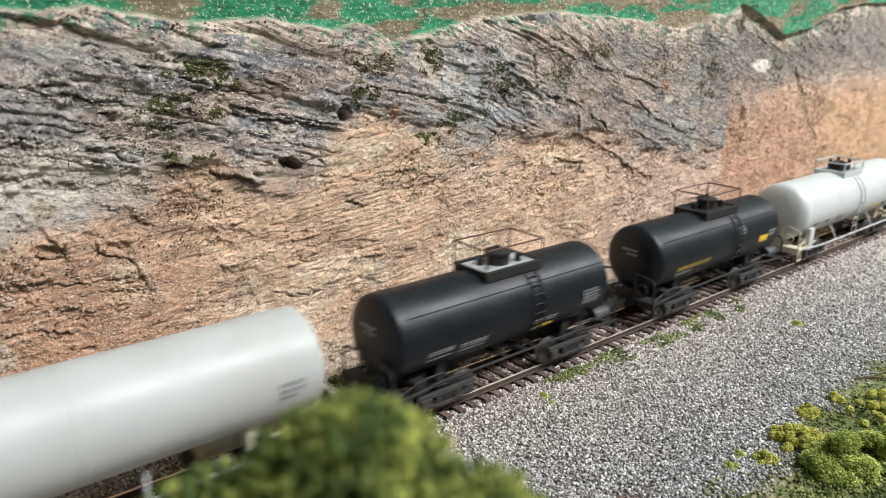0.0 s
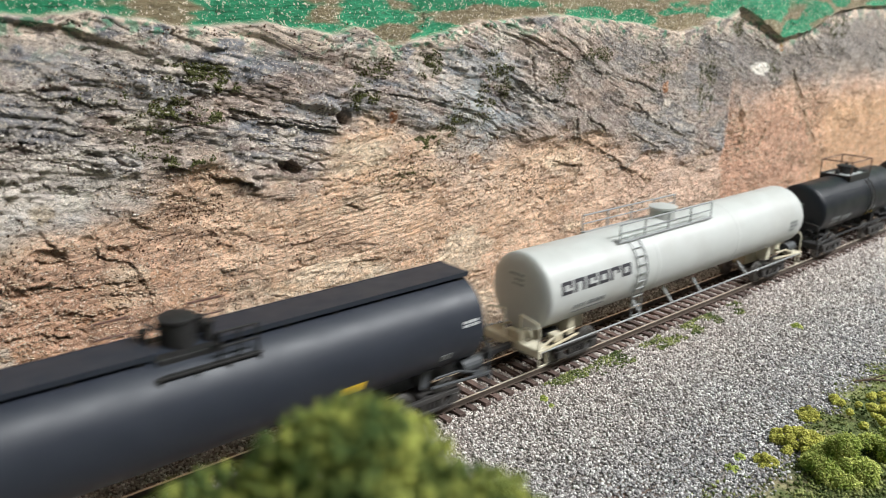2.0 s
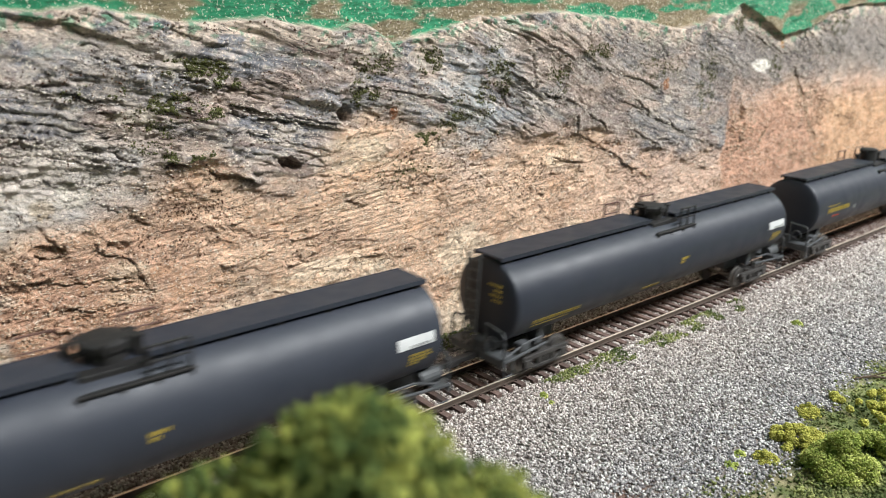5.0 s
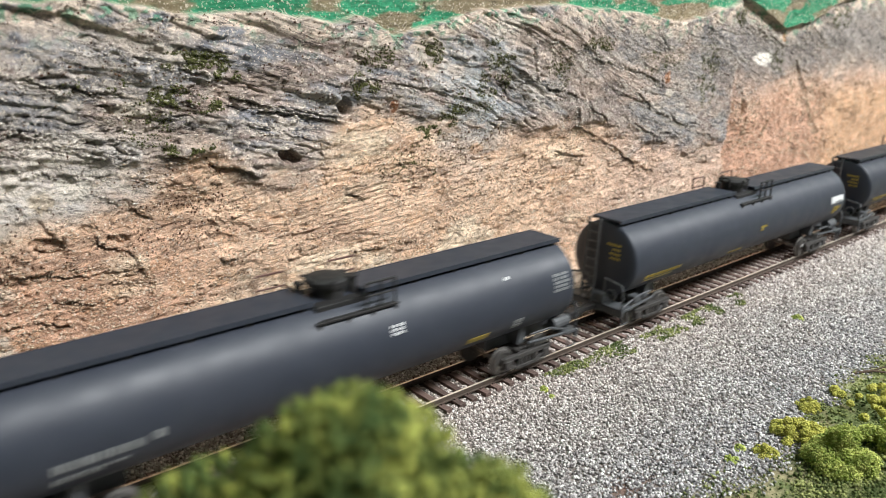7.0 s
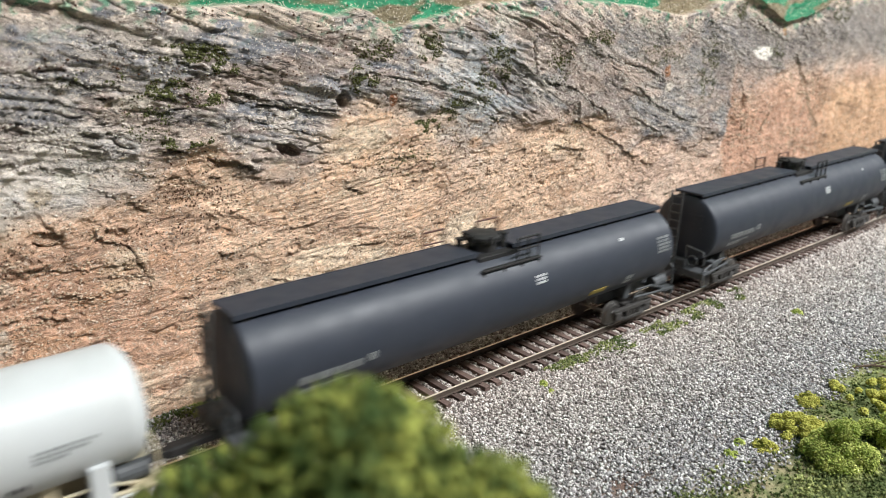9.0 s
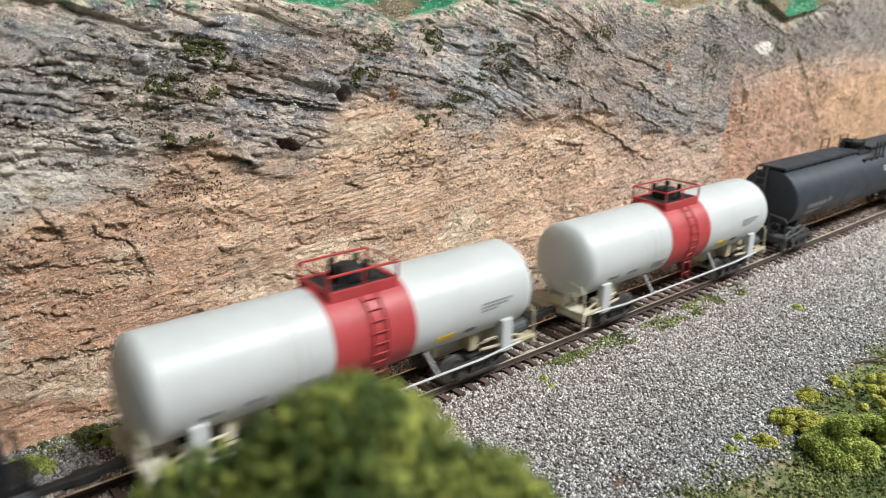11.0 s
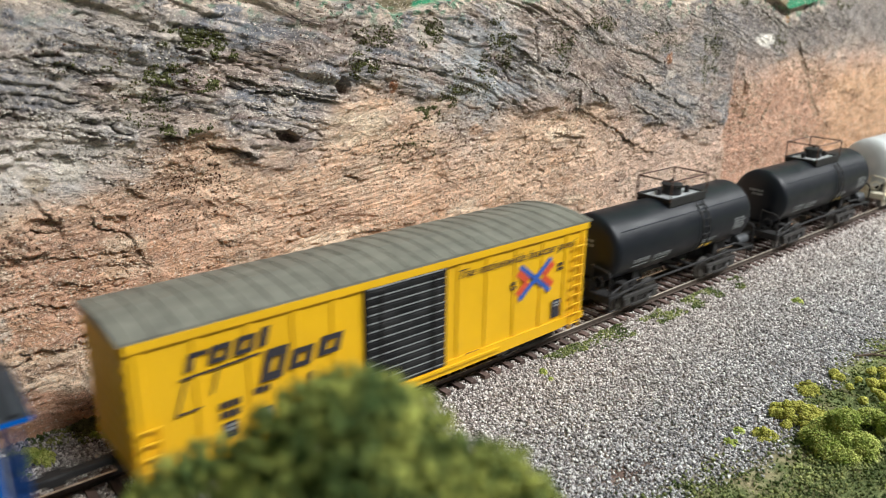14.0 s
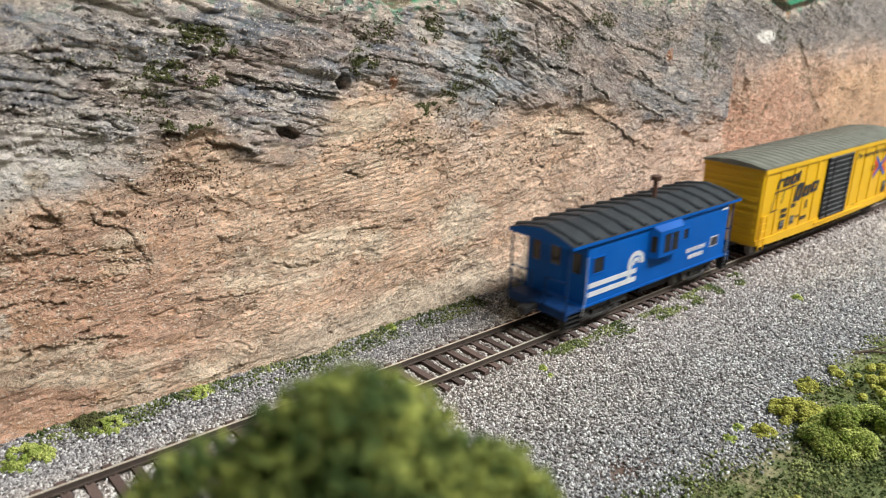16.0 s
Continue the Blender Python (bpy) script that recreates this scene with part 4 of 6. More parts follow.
def build_chips():
    """Small plaster crumbs that stand on the rock: dense in drifts, and strung along the ledges."""
    rng = np.random.RandomState(41)
    n = 60000
    x = -145 + 560 * rng.rand(n) ** 1.3
    z = rng.uniform(-2, 132, n)
    p, grey, green, red, tanz = cliff_shape(x, z)
    d = smooth01(fbm(x / 16, z / 9, 5, 300, 0.6), 0.46, 0.62)
    keep = rng.rand(n) < (0.12 + 0.8 * d) * (1 - green) * (1 - 0.45 * grey)
    lx, lz = [], []
    for pts, depth, half, lift in CRACKS:
        for (ax, az), (bx, bz) in zip(pts, pts[1:]):
            m = int(8 * math.hypot(bx - ax, bz - az))
            t = rng.rand(m)
            lx.append(ax + t * (bx - ax) + rng.normal(size=m) * 1.2)
            lz.append(az + t * (bz - az) + rng.normal(size=m) * 1.2)
    x2, z2 = np.concatenate(lx), np.concatenate(lz)
    g2 = cliff_shape(x2, z2)[1]
    xs, zs, gs = np.r_[x[keep], x2], np.r_[z[keep], z2], np.r_[grey[keep], g2]
    tone = rng.rand(len(xs)) < gs
    for name, sel, mat, lab in (("plaster_crumbs", ~tone, M_CHIP, "pale tan plaster crumbs on the rock face"), ("stone_chips", tone, M_GCHIP, "pale and grey chips on the rock ledges")):
        r = (0.09 + 0.32 * rng.rand(sel.sum()) ** 1.6) * np.interp(xs[sel], [-150, 100, 400], [1, 1.2, 1.8])
        ob = crumbs(name, np.c_[xs[sel], cliff_y(xs[sel], zs[sel]) - 0.25 * r, zs[sel]], r, mat, rng, squash=(1.7, 1, 0.75), base="oct", jitter=0.5)
        tagged(ob, lab, "grit", "", "stuff")


build_chips()

# ---- the train; each car's own space has x along the track and z = 0 on the rail head ----
SPEEDS = [(0, 152.5), (4, 152), (5.2, 158), (6.4, 152), (8, 151.5), (9, 154), (10, 160), (11.5, 162), (12.5, 158), (14, 155.5), (16, 155)]


def travel(t):
    """Millimetres that the train has gone by t seconds."""
    gone = 0.0
    for (a, va), (b, vb) in zip(SPEEDS, SPEEDS[1:]):
        if t > a:
            e = min(t, b)
            gone += (va + va + (vb - va) * (e - a) / (b - a)) / 2 * (e - a)
    return gone


CARS, WHEELS = [], []


def start_car(name, label, category, u, group=""):
    car = new(name)
    tagged(car, label, category, group)
    CARS.append((car, u))
    return car


WHEEL_DATA = {}


def wheelset(parent, x):
    if "me" not in WHEEL_DATA:
        bm = B()
        for s in (-1, 1):
            prof = [(s * 7.9, 5.9), (s * 8.5, 5.9), (s * 8.7, 5.2), (s * 10.2, 5.1), (s * 10.3, 4.3), (s * 9.8, 4.0), (s * 9.8, 1.6), (s * 10.4, 1.2)]
            rings = []
            for a, r in prof:
                rings.append([bm.verts.new((r * math.cos(2 * math.pi * k / 20), a, r * math.sin(2 * math.pi * k / 20))) for k in range(20)])
            for p, q in zip(rings, rings[1:]):
                for k in range(20):
                    bm.faces.new((p[k], p[(k + 1) % 20], q[(k + 1) % 20], q[k]))
            bm.faces.new(rings[0])
            bm.faces.new(rings[-1])
            for k in range(5):
                a = 2 * math.pi * k / 5
                rod(bm, (2.9 * math.cos(a), s * 9.75, 2.9 * math.sin(a)), (2.9 * math.cos(a), s * 10.0, 2.9 * math.sin(a)), 0.5, 6)
        rod(bm, (0, -12, 0), (0, 12, 0), 0.9)
        bmesh.ops.recalc_face_normals(bm, faces=bm.faces)
        ob = part("wheelset", bm, M_WHEEL, parent, "steel wheels on an axle")
        WHEEL_DATA["me"] = ob.data
    else:
        ob = new("wheelset", WHEEL_DATA["me"])
        ob.parent = parent
        ob["label"] = "steel wheels on an axle"
    ob.matrix_basis = pose(x * MM, 0, 5.1 * MM)
    WHEELS.append((ob, x))
    return ob


def truck(car, x, mat=None, low=False):
    bm = B()
    for s in (-1, 1):
        y0, y1 = sorted((s * 11.4, s * 13.2))
        # side frame: arched top bar, lower bar, journal boxes, spring nest
        box(bm, -13, 13, y0, y1, 6.6, 8.4, 0.3)
        box(bm, -6.5, 6.5, y0, y1, 2.2, 3.7, 0.3)
        for t in (-1, 1):
            a, b = (t * 6.2, (y0 + y1) / 2, 3.0), (t * 11.4, (y0 + y1) / 2, 6.9)
            rod(bm, a, b, 0.85, 6)
            box(bm, t * 10.2 - 1.9, t * 10.2 + 1.9, y0 - 0.3, y1 + 0.3, 3.4, 7.0, 0.3)
            box(bm, t * 4.2 - 0.7, t * 4.2 + 0.7, y0, y1, 3.2, 7.4)
        for q in (-2.0, 0, 2.0):
            rod(bm, (q, s * 12.3, 3.6), (q, s * 12.3, 6.8), 0.8, 8)
    box(bm, -3.2, 3.2, -11.6, 11.6, 5.0, 8.4, 0.4)
    rod(bm, (0, 0, 8.0), (0, 0, 10.5), 3.5, 12)
    t = part("truck", bm, mat or M_TRUCK, car, "weathered two-axle truck frame")
    t.matrix_basis = pose(x * MM, 0, 0)
    for s in (-10.2, 10.2):
        wheelset(t, s)
    return t


def coupler(car, x, s):
    bm = B()
    box(bm, *sorted((x, x + s * 13)), -1.3, 1.3, 8.6, 10.6, 0.2)
    box(bm, *sorted((x + s * 12, x + s * 17)), -2.2, 2.2, 8.0, 11.2, 0.6)
    return part("coupler", bm, M_DARK, car)


def patch(bm, x0, x1, a0, a1, r, zc, slant=0.0, thick=0.15):
    """A thin plate bent round the near side of a tank; angles above the horizontal in degrees."""
    n = max(2, int(abs(a1 - a0) / 4) + 1)
    rows = []
    for k in range(n + 1):
        f = k / n
        a = radians(a0 + (a1 - a0) * f)
        row = []
        for rr in (r + 0.02, r + thick):
            for x in (x0, x1):
                row.append(bm.verts.new((x + slant * f, -rr * math.cos(a), zc + rr * math.sin(a))))
        rows.append(row)
    for p, q in zip(rows, rows[1:]):
        for i, j in ((0, 1), (1, 3), (3, 2), (2, 0)):
            bm.faces.new((p[i], p[j], q[j], q[i]))
    bm.faces.new([rows[0][i] for i in (0, 2, 3, 1)])
    bm.faces.new([rows[-1][i] for i in (0, 1, 3, 2)])
    bmesh.ops.recalc_face_normals(bm, faces=bm.faces)
    return bm


def bars(car, x, a, rows, r, zc, mat, height=3.0, seed=1, name="lettering"):
    """Rows of short unreadable bars: rows of total widths, from the top down."""
    rng = random.Random(seed)
    bm = B()
    for k, width in enumerate(rows):
        top = a - k * height * 1.45
        q = x
        while q < x + width - 0.4:
            w = min(rng.uniform(0.5, 1.3), x + width - q)
            patch(bm, q, q + w, top - height, top, r, zc)
            q += w + rng.uniform(0.4, 0.8)
    return part(name, bm, mat, car, "small unreadable lettering")


def tank_shell(bm, L, r, zc, dome=4.5, x0=0.0, x1=None, seams=()):
    prof = []
    for k in range(9):
        t = k / 8 * math.pi / 2
        prof.append((-dome * math.cos(t), max(0.02, r * math.sin(t) ** 0.62)))
    prof[-1] = (0.0, r)
    for s in sorted(seams):
        prof += [(s - 1.2, r), (s - 0.3, r), (s - 0.18, r + 0.06), (s + 0.18, r + 0.06), (s + 0.3, r), (s + 1.2, r)]
    prof = prof[:9] + [(0.8, r)] + prof[9:] + [(L - 0.8, r)] + [(L - a, b) for a, b in reversed(prof[:9])]
    return revolve(bm, prof, zc, 64)


def ladder(car, x, r, zc, a0, a1, mat, width=5.0, name="ladder", drop=0.0):
    lad = None
    for s in (-width / 2, width / 2):
        pts = []
        for k in range(9):
            a = radians(a0 + (a1 - a0) * k / 8)
            pts.append((x + s, -(r + 0.9) * math.cos(a), zc + (r + 0.9) * math.sin(a)))
        if drop:
            pts = [(x + s, pts[0][1], pts[0][2] - drop)] + pts
        stile = part("stile" if lad else name, wire(B(), pts, 0.32), mat, lad or car)
        lad = lad or stile
    n = 7
    for k in range(n):
        a = radians(a0 + (a1 - a0) * (k + 0.5) / n)
        y, z = -(r + 0.9) * math.cos(a), zc + (r + 0.9) * math.sin(a)
        part("rung", rod(B(), (x - width / 2, y, z), (x + width / 2, y, z), 0.25, 6), mat, lad)
    if drop:
        for k in range(3):
            a = radians(a0)
            z = zc + (r + 0.9) * math.sin(a) - drop * (k + 0.5) / 3
            y = -(r + 0.9) * math.cos(a)
            part("rung", rod(B(), (x - width / 2, y, z), (x + width / 2, y, z), 0.25, 6), mat, lad)
    return lad


def end_gear(car, L, mat, r, zc, posts=True):
    """Stub sills, bolsters, end platforms with grab rails and brake gear, couplers and trucks at both ends."""
    for s, x in ((1, 0.0), (-1, L)):
        bm = B()
        box(bm, *sorted((x - s * 5, x + s * 34)), -3.6, 3.6, 8.6, 15.5, 0.4)
        part("stub_sill", bm, mat, car)
        bm = B()
        bx = x + s * 20
        vs = []
        for xx in (bx - 2, bx + 2):
            vs.append([bm.verts.new((xx, y, z)) for y, z in ((-9, 10.2), (9, 10.2), (9, 12), (r * 0.6, zc - r * 0.74), (0, zc - r + 0.5), (-r * 0.6, zc - r * 0.74), (-9, 12))])
        bm.faces.new(vs[0])
        bm.faces.new(vs[1][::-1])
        for k in range(7):
            bm.faces.new((vs[0][k], vs[1][k], vs[1][(k + 1) % 7], vs[0][(k + 1) % 7]))
        bmesh.ops.recalc_face_normals(bm, faces=bm.faces)
        part("bolster", bm, mat, car)
        bm = B()
        box(bm, *sorted((x - s * 6, x + s * 1.5)), -15.5, 15.5, 10.6, 11.8, 0.2)
        box(bm, *sorted((x - s * 6, x - s * 4.6)), -15.5, 15.5, 8.4, 11.8, 0.2)
        for q in (-1, 1):
            rod(bm, (x + s * 1, q * 14.6, 11.2), (x + s * 20, q * 12.6, 11.6), 0.6)
            wire(bm, [(x - s * 5, q * 14.8, 8.6), (x - s * 5, q * 14.8, 4.8), (x - s * 1, q * 14.8, 4.8), (x - s * 1, q * 14.8, 10.8)], 0.35)
        part("end_platform", bm, mat, car)
        if posts:
            for q in (-1, 1):
                bm = B()
                wire(bm, [(x - s * 5.2, q * 14.6, 11.5), (x - s * 5.2, q * 14.6, 20.5), (x - s * 5.2, q * 13.4, 22.3), (x - s * 5.2, q * 4.5, 23.5), (x - s * 5.2, q * 4.5, 11.5)], 0.46)
                part("grab_rail", bm, mat, car)
        coupler(car, x - s * 4, -s)
        part("air_hose", wire(B(), [(x - s * 7, 4, 9.4), (x - s * 10, 4.4, 7.2), (x - s * 13, 3.4, 5.4), (x - s * 16, 2.2, 6.2)], 0.5), M_DARK, car, "black rubber air hose")
        bm = wire(B(), [(x - s * 4, -13, 10.8), (x + s * 8, -12.6, 14.5), (x + s * 18, -12.2, 14.5)], 0.5)
        part("brake_rod", bm, mat, car)
        truck(car, x + s * 20)
    part("brake_wheel", wire(B(), [(-6.2, -9 + 2.6 * math.cos(k * math.pi / 5), 17 + 2.6 * math.sin(k * math.pi / 5)) for k in range(11)], 0.35), mat, car)
    part("valve_box", box(B(), 5, 10, -13.5, -9.5, 11.5, 15, 0.5), mat, car)
    part("brake_cylinder", rod(B(), (6, -6, 13.0), (14, -6, 13.0), 1.6, 12), M_DARK, car)
    part("air_reservoir", rod(B(), (L - 5, -10.5, 14.4), (L + 4, -10.5, 14.4), 2.6, 14), M_GEAR, car)


def end_bars(car, x, y0, z, rows, mat, seed=1):
    rng = random.Random(seed)
    bm = B()
    for k, width in enumerate(rows):
        q = y0
        while q < y0 + width - 0.3:
            w = min(rng.uniform(0.8, 2.0), y0 + width - q)
            box(bm, x - 0.1, x + 0.3, q, q + w, z - k * 2.0 - 1.0, z - k * 2.0)
            q += w + 0.4
    return part("end_lettering", bm, mat, car, "small unreadable lettering on the tank end")


def railing(bm, x0, x1, y, z0, z1, posts, r=0.35, mid=True):
    wire(bm, [(x0, y, z0), (x0, y, z1), (x1, y, z1), (x1, y, z0)], r)
    for k in range(1, posts):
        x = x0 + (x1 - x0) * k / posts
        rod(bm, (x, y, z0), (x, y, z1), r)
    if mid:
        rod(bm, (x0, y, (z0 + z1) / 2), (x1, y, (z0 + z1) / 2), r * 0.8)


# long charcoal tank car with a roof walk over its whole length
def long_tank(u, seed, label, marks, ladder_end=True, mat=None, L=201.0, tall_hatch=False):
    mat = mat or M_CHAR
    car = start_car("tank_car", label, "tank car", u, "long dark tank cars")
    r, zc = 16.8, 30.6
    part("tank", tank_shell(B(), L, r, zc, 2.2), mat, car, smooth=True)
    top = zc + r
    c = 100.5
    for x0, x1 in ((-1, c - 9), (c + 9, L + 1)):
        bm = box(B(), x0, x1, -7.2, 7.2, top + 0.2, top + 1.3, 0.25)
        walk_board = part("roof_walk", bm, mat, car)
        n = int((x1 - x0) / 17)
        for k in range(n + 1):
            x = x0 + 4 + k * (x1 - x0 - 8) / n
            part("walk_bracket", box(B(), x - 0.6, x + 0.6, -7.0, 7.0, top - 1.6, top + 0.3), M_DARK, walk_board)
        for q in (-1, 1):
            part("edge_lip", box(B(), x0, x1, *sorted((q * 7.2, q * 7.6)), top - 0.2, top + 1.35), mat, walk_board)
    bm = B()
    if tall_hatch:
        revolve(bm, [(top - 1, 5.0), (top + 6.4, 5.0), (top + 6.6, 5.4), (top + 7.4, 5.4), (top + 7.9, 4.4), (top + 8.0, 2)], 0, 20, "z", (c, 0))
    else:
        revolve(bm, [(top - 1, 5.6), (top + 2.8, 5.6), (top + 3.0, 6.6), (top + 3.8, 6.6), (top + 4.0, 6.9), (top + 5.0, 6.9), (top + 5.5, 6.2), (top + 5.7, 3)], 0, 20, "z", (c, 0))
    for k in range(0 if tall_hatch else 6):
        t = k * math.pi / 3 + 0.3
        rod(bm, (c + 6.7 * math.cos(t), 6.7 * math.sin(t), top + 2.4), (c + 6.7 * math.cos(t), 6.7 * math.sin(t), top + 5.9), 0.6, 8)
    hatch = part("manway", bm, M_DARK, car, "dark round manway hatch with bolts", True)
    for x, y, h, q in ((c + 7.5, -3, 4.6, 1.5), (c + 7.5, 3, 4.0, 1.4), (c - 8.5, 3, 3.6, 1.2)):
        bm = rod(B(), (x, y, top - 0.5), (x, y, top + h), q, 10)
        rod(bm, (x, y, top + h), (x, y, top + h + 0.7), q * 1.35, 10)
        part("valve", bm, M_DARK, hatch)
    part("hatch_handle", wire(B(), [(c - 5.6, -2, top + 5.2), (c - 8.2, -2, top + 6.8), (c - 8.2, 2, top + 6.8), (c - 5.6, 2, top + 5.2)], 0.4), M_DARK, hatch)
    part("hatch_base", box(B(), c - 9, c + 10, -8.4, 8.4, top - 2.8, top - 0.6, 0.3), M_DARK, car)
    for s in (-1, 1):
        bm = B()
        box(bm, c - 11, c + 19, *sorted((s * 11.6, s * 12.9)), top - 4.6, top - 3.7, 0.2)
        box(bm, c - 9, c + 17, *sorted((s * 6, s * 11.8)), top - 4.3, top - 3.9)
        for x in (c - 10, c, c + 9, c + 18):
            rod(bm, (x, s * 12.2, top - 4.2), (x, s * 8, top - 5.2), 0.5)
            rod(bm, (x, s * 12.4, top - 4.6), (x, s * 12.4, top - 6.4), 0.6)
        part("side_step", bm, M_DARK, car)
    bm = B()
    railing(bm, c + 7, c + 18, -11.9, top - 4.0, top + 4.6, 2, 0.45)
    part("railing", bm, M_DARK, car)
    bm = B()
    railing(bm, c - 19, c - 9, 10.9, top - 3.4, top + 6.0, 1, 0.4, True)
    part("railing", bm, M_RUST, car, "thin brown wire railing")
    bm = B()
    railing(bm, c + 7, c + 18, 10.9, top - 3.4, top + 6.0, 1, 0.4, True)
    part("railing", bm, M_RUST, car, "thin brown wire railing")
    if ladder_end:
        lad = None
        for s in (-1, 1):
            stile = part("stile" if lad else "end_ladder", rod(B(), (-3.4, 4.5 + s * 3.0, top + 1), (-5.8, 4.5 + s * 3.0, 11), 0.55), M_GEAR, lad or car)
            lad = lad or stile
        for k in range(9):
            z = 14 + k * 4
            part("rung", rod(B(), (-5.6 + 2.2 * (z - 12) / 38, 1.5, z), (-5.6 + 2.2 * (z - 12) / 38, 7.5, z), 0.42), M_GEAR, lad)
    end_gear(car, L, M_GEAR, r, zc)
    marks(car, L, r, zc)
    if ladder_end:
        end_bars(car, -2.1, -9, zc + 8, [7, 4, 6, 5], M_DULLY if seed < 7 else M_CHAR2, seed)
    return car


def marks_yellow(car, L, r, zc):
    bars(car, 12, 7, [14], r, zc, M_DULLY, 2, 1)
    bars(car, 12, 1, [28], r, zc, M_DULLY, 9, 2)
    bars(car, 20, -16, [8], r, zc, M_MARKR, 3, 3)
    bars(car, 46, -6, [4], r, zc, M_MARKG, 8, 3)
    bars(car, L - 9, 14, [7, 7], r, zc, M_MARKW, 3, 4)
    part("placard", patch(B(), 143, 152, -32, -20, r, zc), M_MARKY, car, "yellow label")
    bars(car, L - 18, -22, [5], r, zc, M_MARKG, 9, 5)


def marks_placard(car, L, r, zc):
    part("placard", patch(B(), 183, 198, -1, 12, r, zc, thick=0.3), M_MARKW, car, "white sheet label")
    bars(car, 188, 3, [8], r + 0.3, zc, M_MARKG, 3, 8)
    bars(car, 188, -9, [9, 9, 7, 5], r, zc, M_DULLY, 3, 6)
    bars(car, 104, 1, [6, 4], r, zc, M_DULLY, 4, 7)
    bars(car, 9, -22, [27], r, zc, M_DULLY, 6, 9)
    bars(car, 9, -32, [22], r, zc, M_DULLY, 2, 11)
    bars(car, 80, -34, [12], r, zc, M_DULLY, 5, 10)


def marks_white(car, L, r, zc):
    bars(car, 190, 26, [9, 8, 9, 8, 9], r, zc, M_MARKG, 3.5, 12)
    bars(car, 166, 40, [2.4], r, zc, M_MARKW, 4, 13)
    bars(car, 114, 24, [6, 5, 6], r, zc, M_MARKW, 3, 14)
    part("placard", patch(B(), 148, 158, -36, -27, r, zc), M_DULLY, car, "yellow label")
    bars(car, 170, -20, [5, 5], r, zc, M_MARKG, 6, 15)
    bars(car, 14, -8, [22], r, zc, M_MARKG, 9, 16)
    bars(car, 14, -24, [18, 12], r, zc, M_MARKG, 3, 17)
    bars(car, 38, -5, [4], r, zc, M_MARKG, 9, 18)


# short black tank car with a centre platform
def short_tank(u, seed, label, platform, marks, L=106.0):
    car = start_car("tank_car", label, "tank car", u, "short black tank cars")
    r, zc = 15.3, 28.8
    part("tank", tank_shell(B(), L - 3, r, zc, 4.0, seams=(L * 0.56, L * 0.62)), M_BLACK, car, smooth=True)
    top, c = zc + r, 57.0
    # raised seam; its thin highlight is put into the lighter enamel colour
    bm = B()
    for a in (38,):
        y, z = -(r + 0.05) * math.cos(radians(a)), zc + (r + 0.05) * math.sin(radians(a))
        rod(bm, (3, y, z), (L - 3, y, z), 0.22, 6)
    part("weld_seam", bm, M_CHAR, car)
    bm = B()
    box(bm, c - 15, c + 12, -7.8, 7.8, top - 0.4, top + 0.4, 0.2)
    part("platform", bm, platform, car, "walkway plate round the manway")
    bm = B()
    for s in (-1, 1):
        box(bm, c - 16, c + 13, *sorted((s * 7.8, s * 9.2)), top - 2.6, top + 1.2, 0.2)
    box(bm, c - 16, c - 15, -8, 8, top - 1.6, top + 1.1)
    box(bm, c + 12, c + 13, -8, 8, top - 1.6, top + 1.1)
    for x in (c - 12, c + 9):
        for s in (-1, 1):
            rod(bm, (x, s * 8.6, top - 1.5), (x, s * 8.4, top - 4), 0.6)
    part("platform_frame", bm, M_DARK, car)
    bm = B()
    revolve(bm, [(top, 4.6), (top + 4.0, 4.6), (top + 4.3, 5.2), (top + 5.2, 5.2), (top + 5.8, 3.8)], 0, 18, "z", (c - 2, 0))
    rod(bm, (c + 6, -3, top), (c + 6, -3, top + 3.5), 1.2, 10)
    rod(bm, (c - 9, 2, top), (c - 9, 2, top + 3), 1.3, 10)
    rod(bm, (c - 2, 0, top + 5.4), (c - 2, 0, top + 7.4), 0.8, 8)
    part("manway", bm, M_DARK, car, "dark manway hatch with valves", True)
    bm = B()
    for s in (-1, 1):
        wire(bm, [(c - 16, s * 9, top), (c - 16, s * 9, top + 9.5), (c + 13, s * 9, top + 9.5), (c + 13, s * 9, top)], 0.33)
    rod(bm, (c - 16, -9, top + 9.5), (c - 16, 9, top + 9.5), 0.33)
    rod(bm, (c + 13, -9, top + 9.5), (c + 13, 9, top + 9.5), 0.33)
    part("railing", bm, M_RUST, car, "thin brown wire railing")
    ladder(car, c + 6, r, zc, -38, 52, M_DARK, 5.5)
    bm = B()
    for s in (-1, 1):
        rod(bm, (12, s * 13.5, 12.0), (L - 12, s * 13.5, 12.0), 0.55)
    for x in (c - 8, c + 2):
        box(bm, x - 1, x + 1, -13.5, 13.5, 11.4, 12.2)
    box(bm, 20, L - 20, -2.5, 2.5, 10, 16)
    part("side_rail", bm, M_DARK, car)
    end_gear(car, L, M_DARK, r, zc)
    marks(car, L, r, zc)
    end_bars(car, -4.0, -3, zc + 5, [8, 6], M_MARKG, seed)
    return car


def marks_b_white(car, L, r, zc):
    bars(car, 10, -14, [11], r, zc, M_MARKG, 7, 21)
    bars(car, 25, -17, [12], r, zc, M_MARKG, 7, 22)
    bars(car, 10, -27, [11], r, zc, M_MARKG, 2.5, 23)
    bars(car, 25, -28, [12], r, zc, M_MARKG, 2.5, 23)
    bars(car, 89, 4, [9, 10, 9, 10, 9], r, zc, M_MARKG, 3.4, 24)
    part("yellow_label", patch(B(), 64, 74, -43, -35, r, zc), M_MARKY, car, "yellow label")
    bars(car, 62, -20, [13, 12], r, zc, M_MARKG, 3, 25)


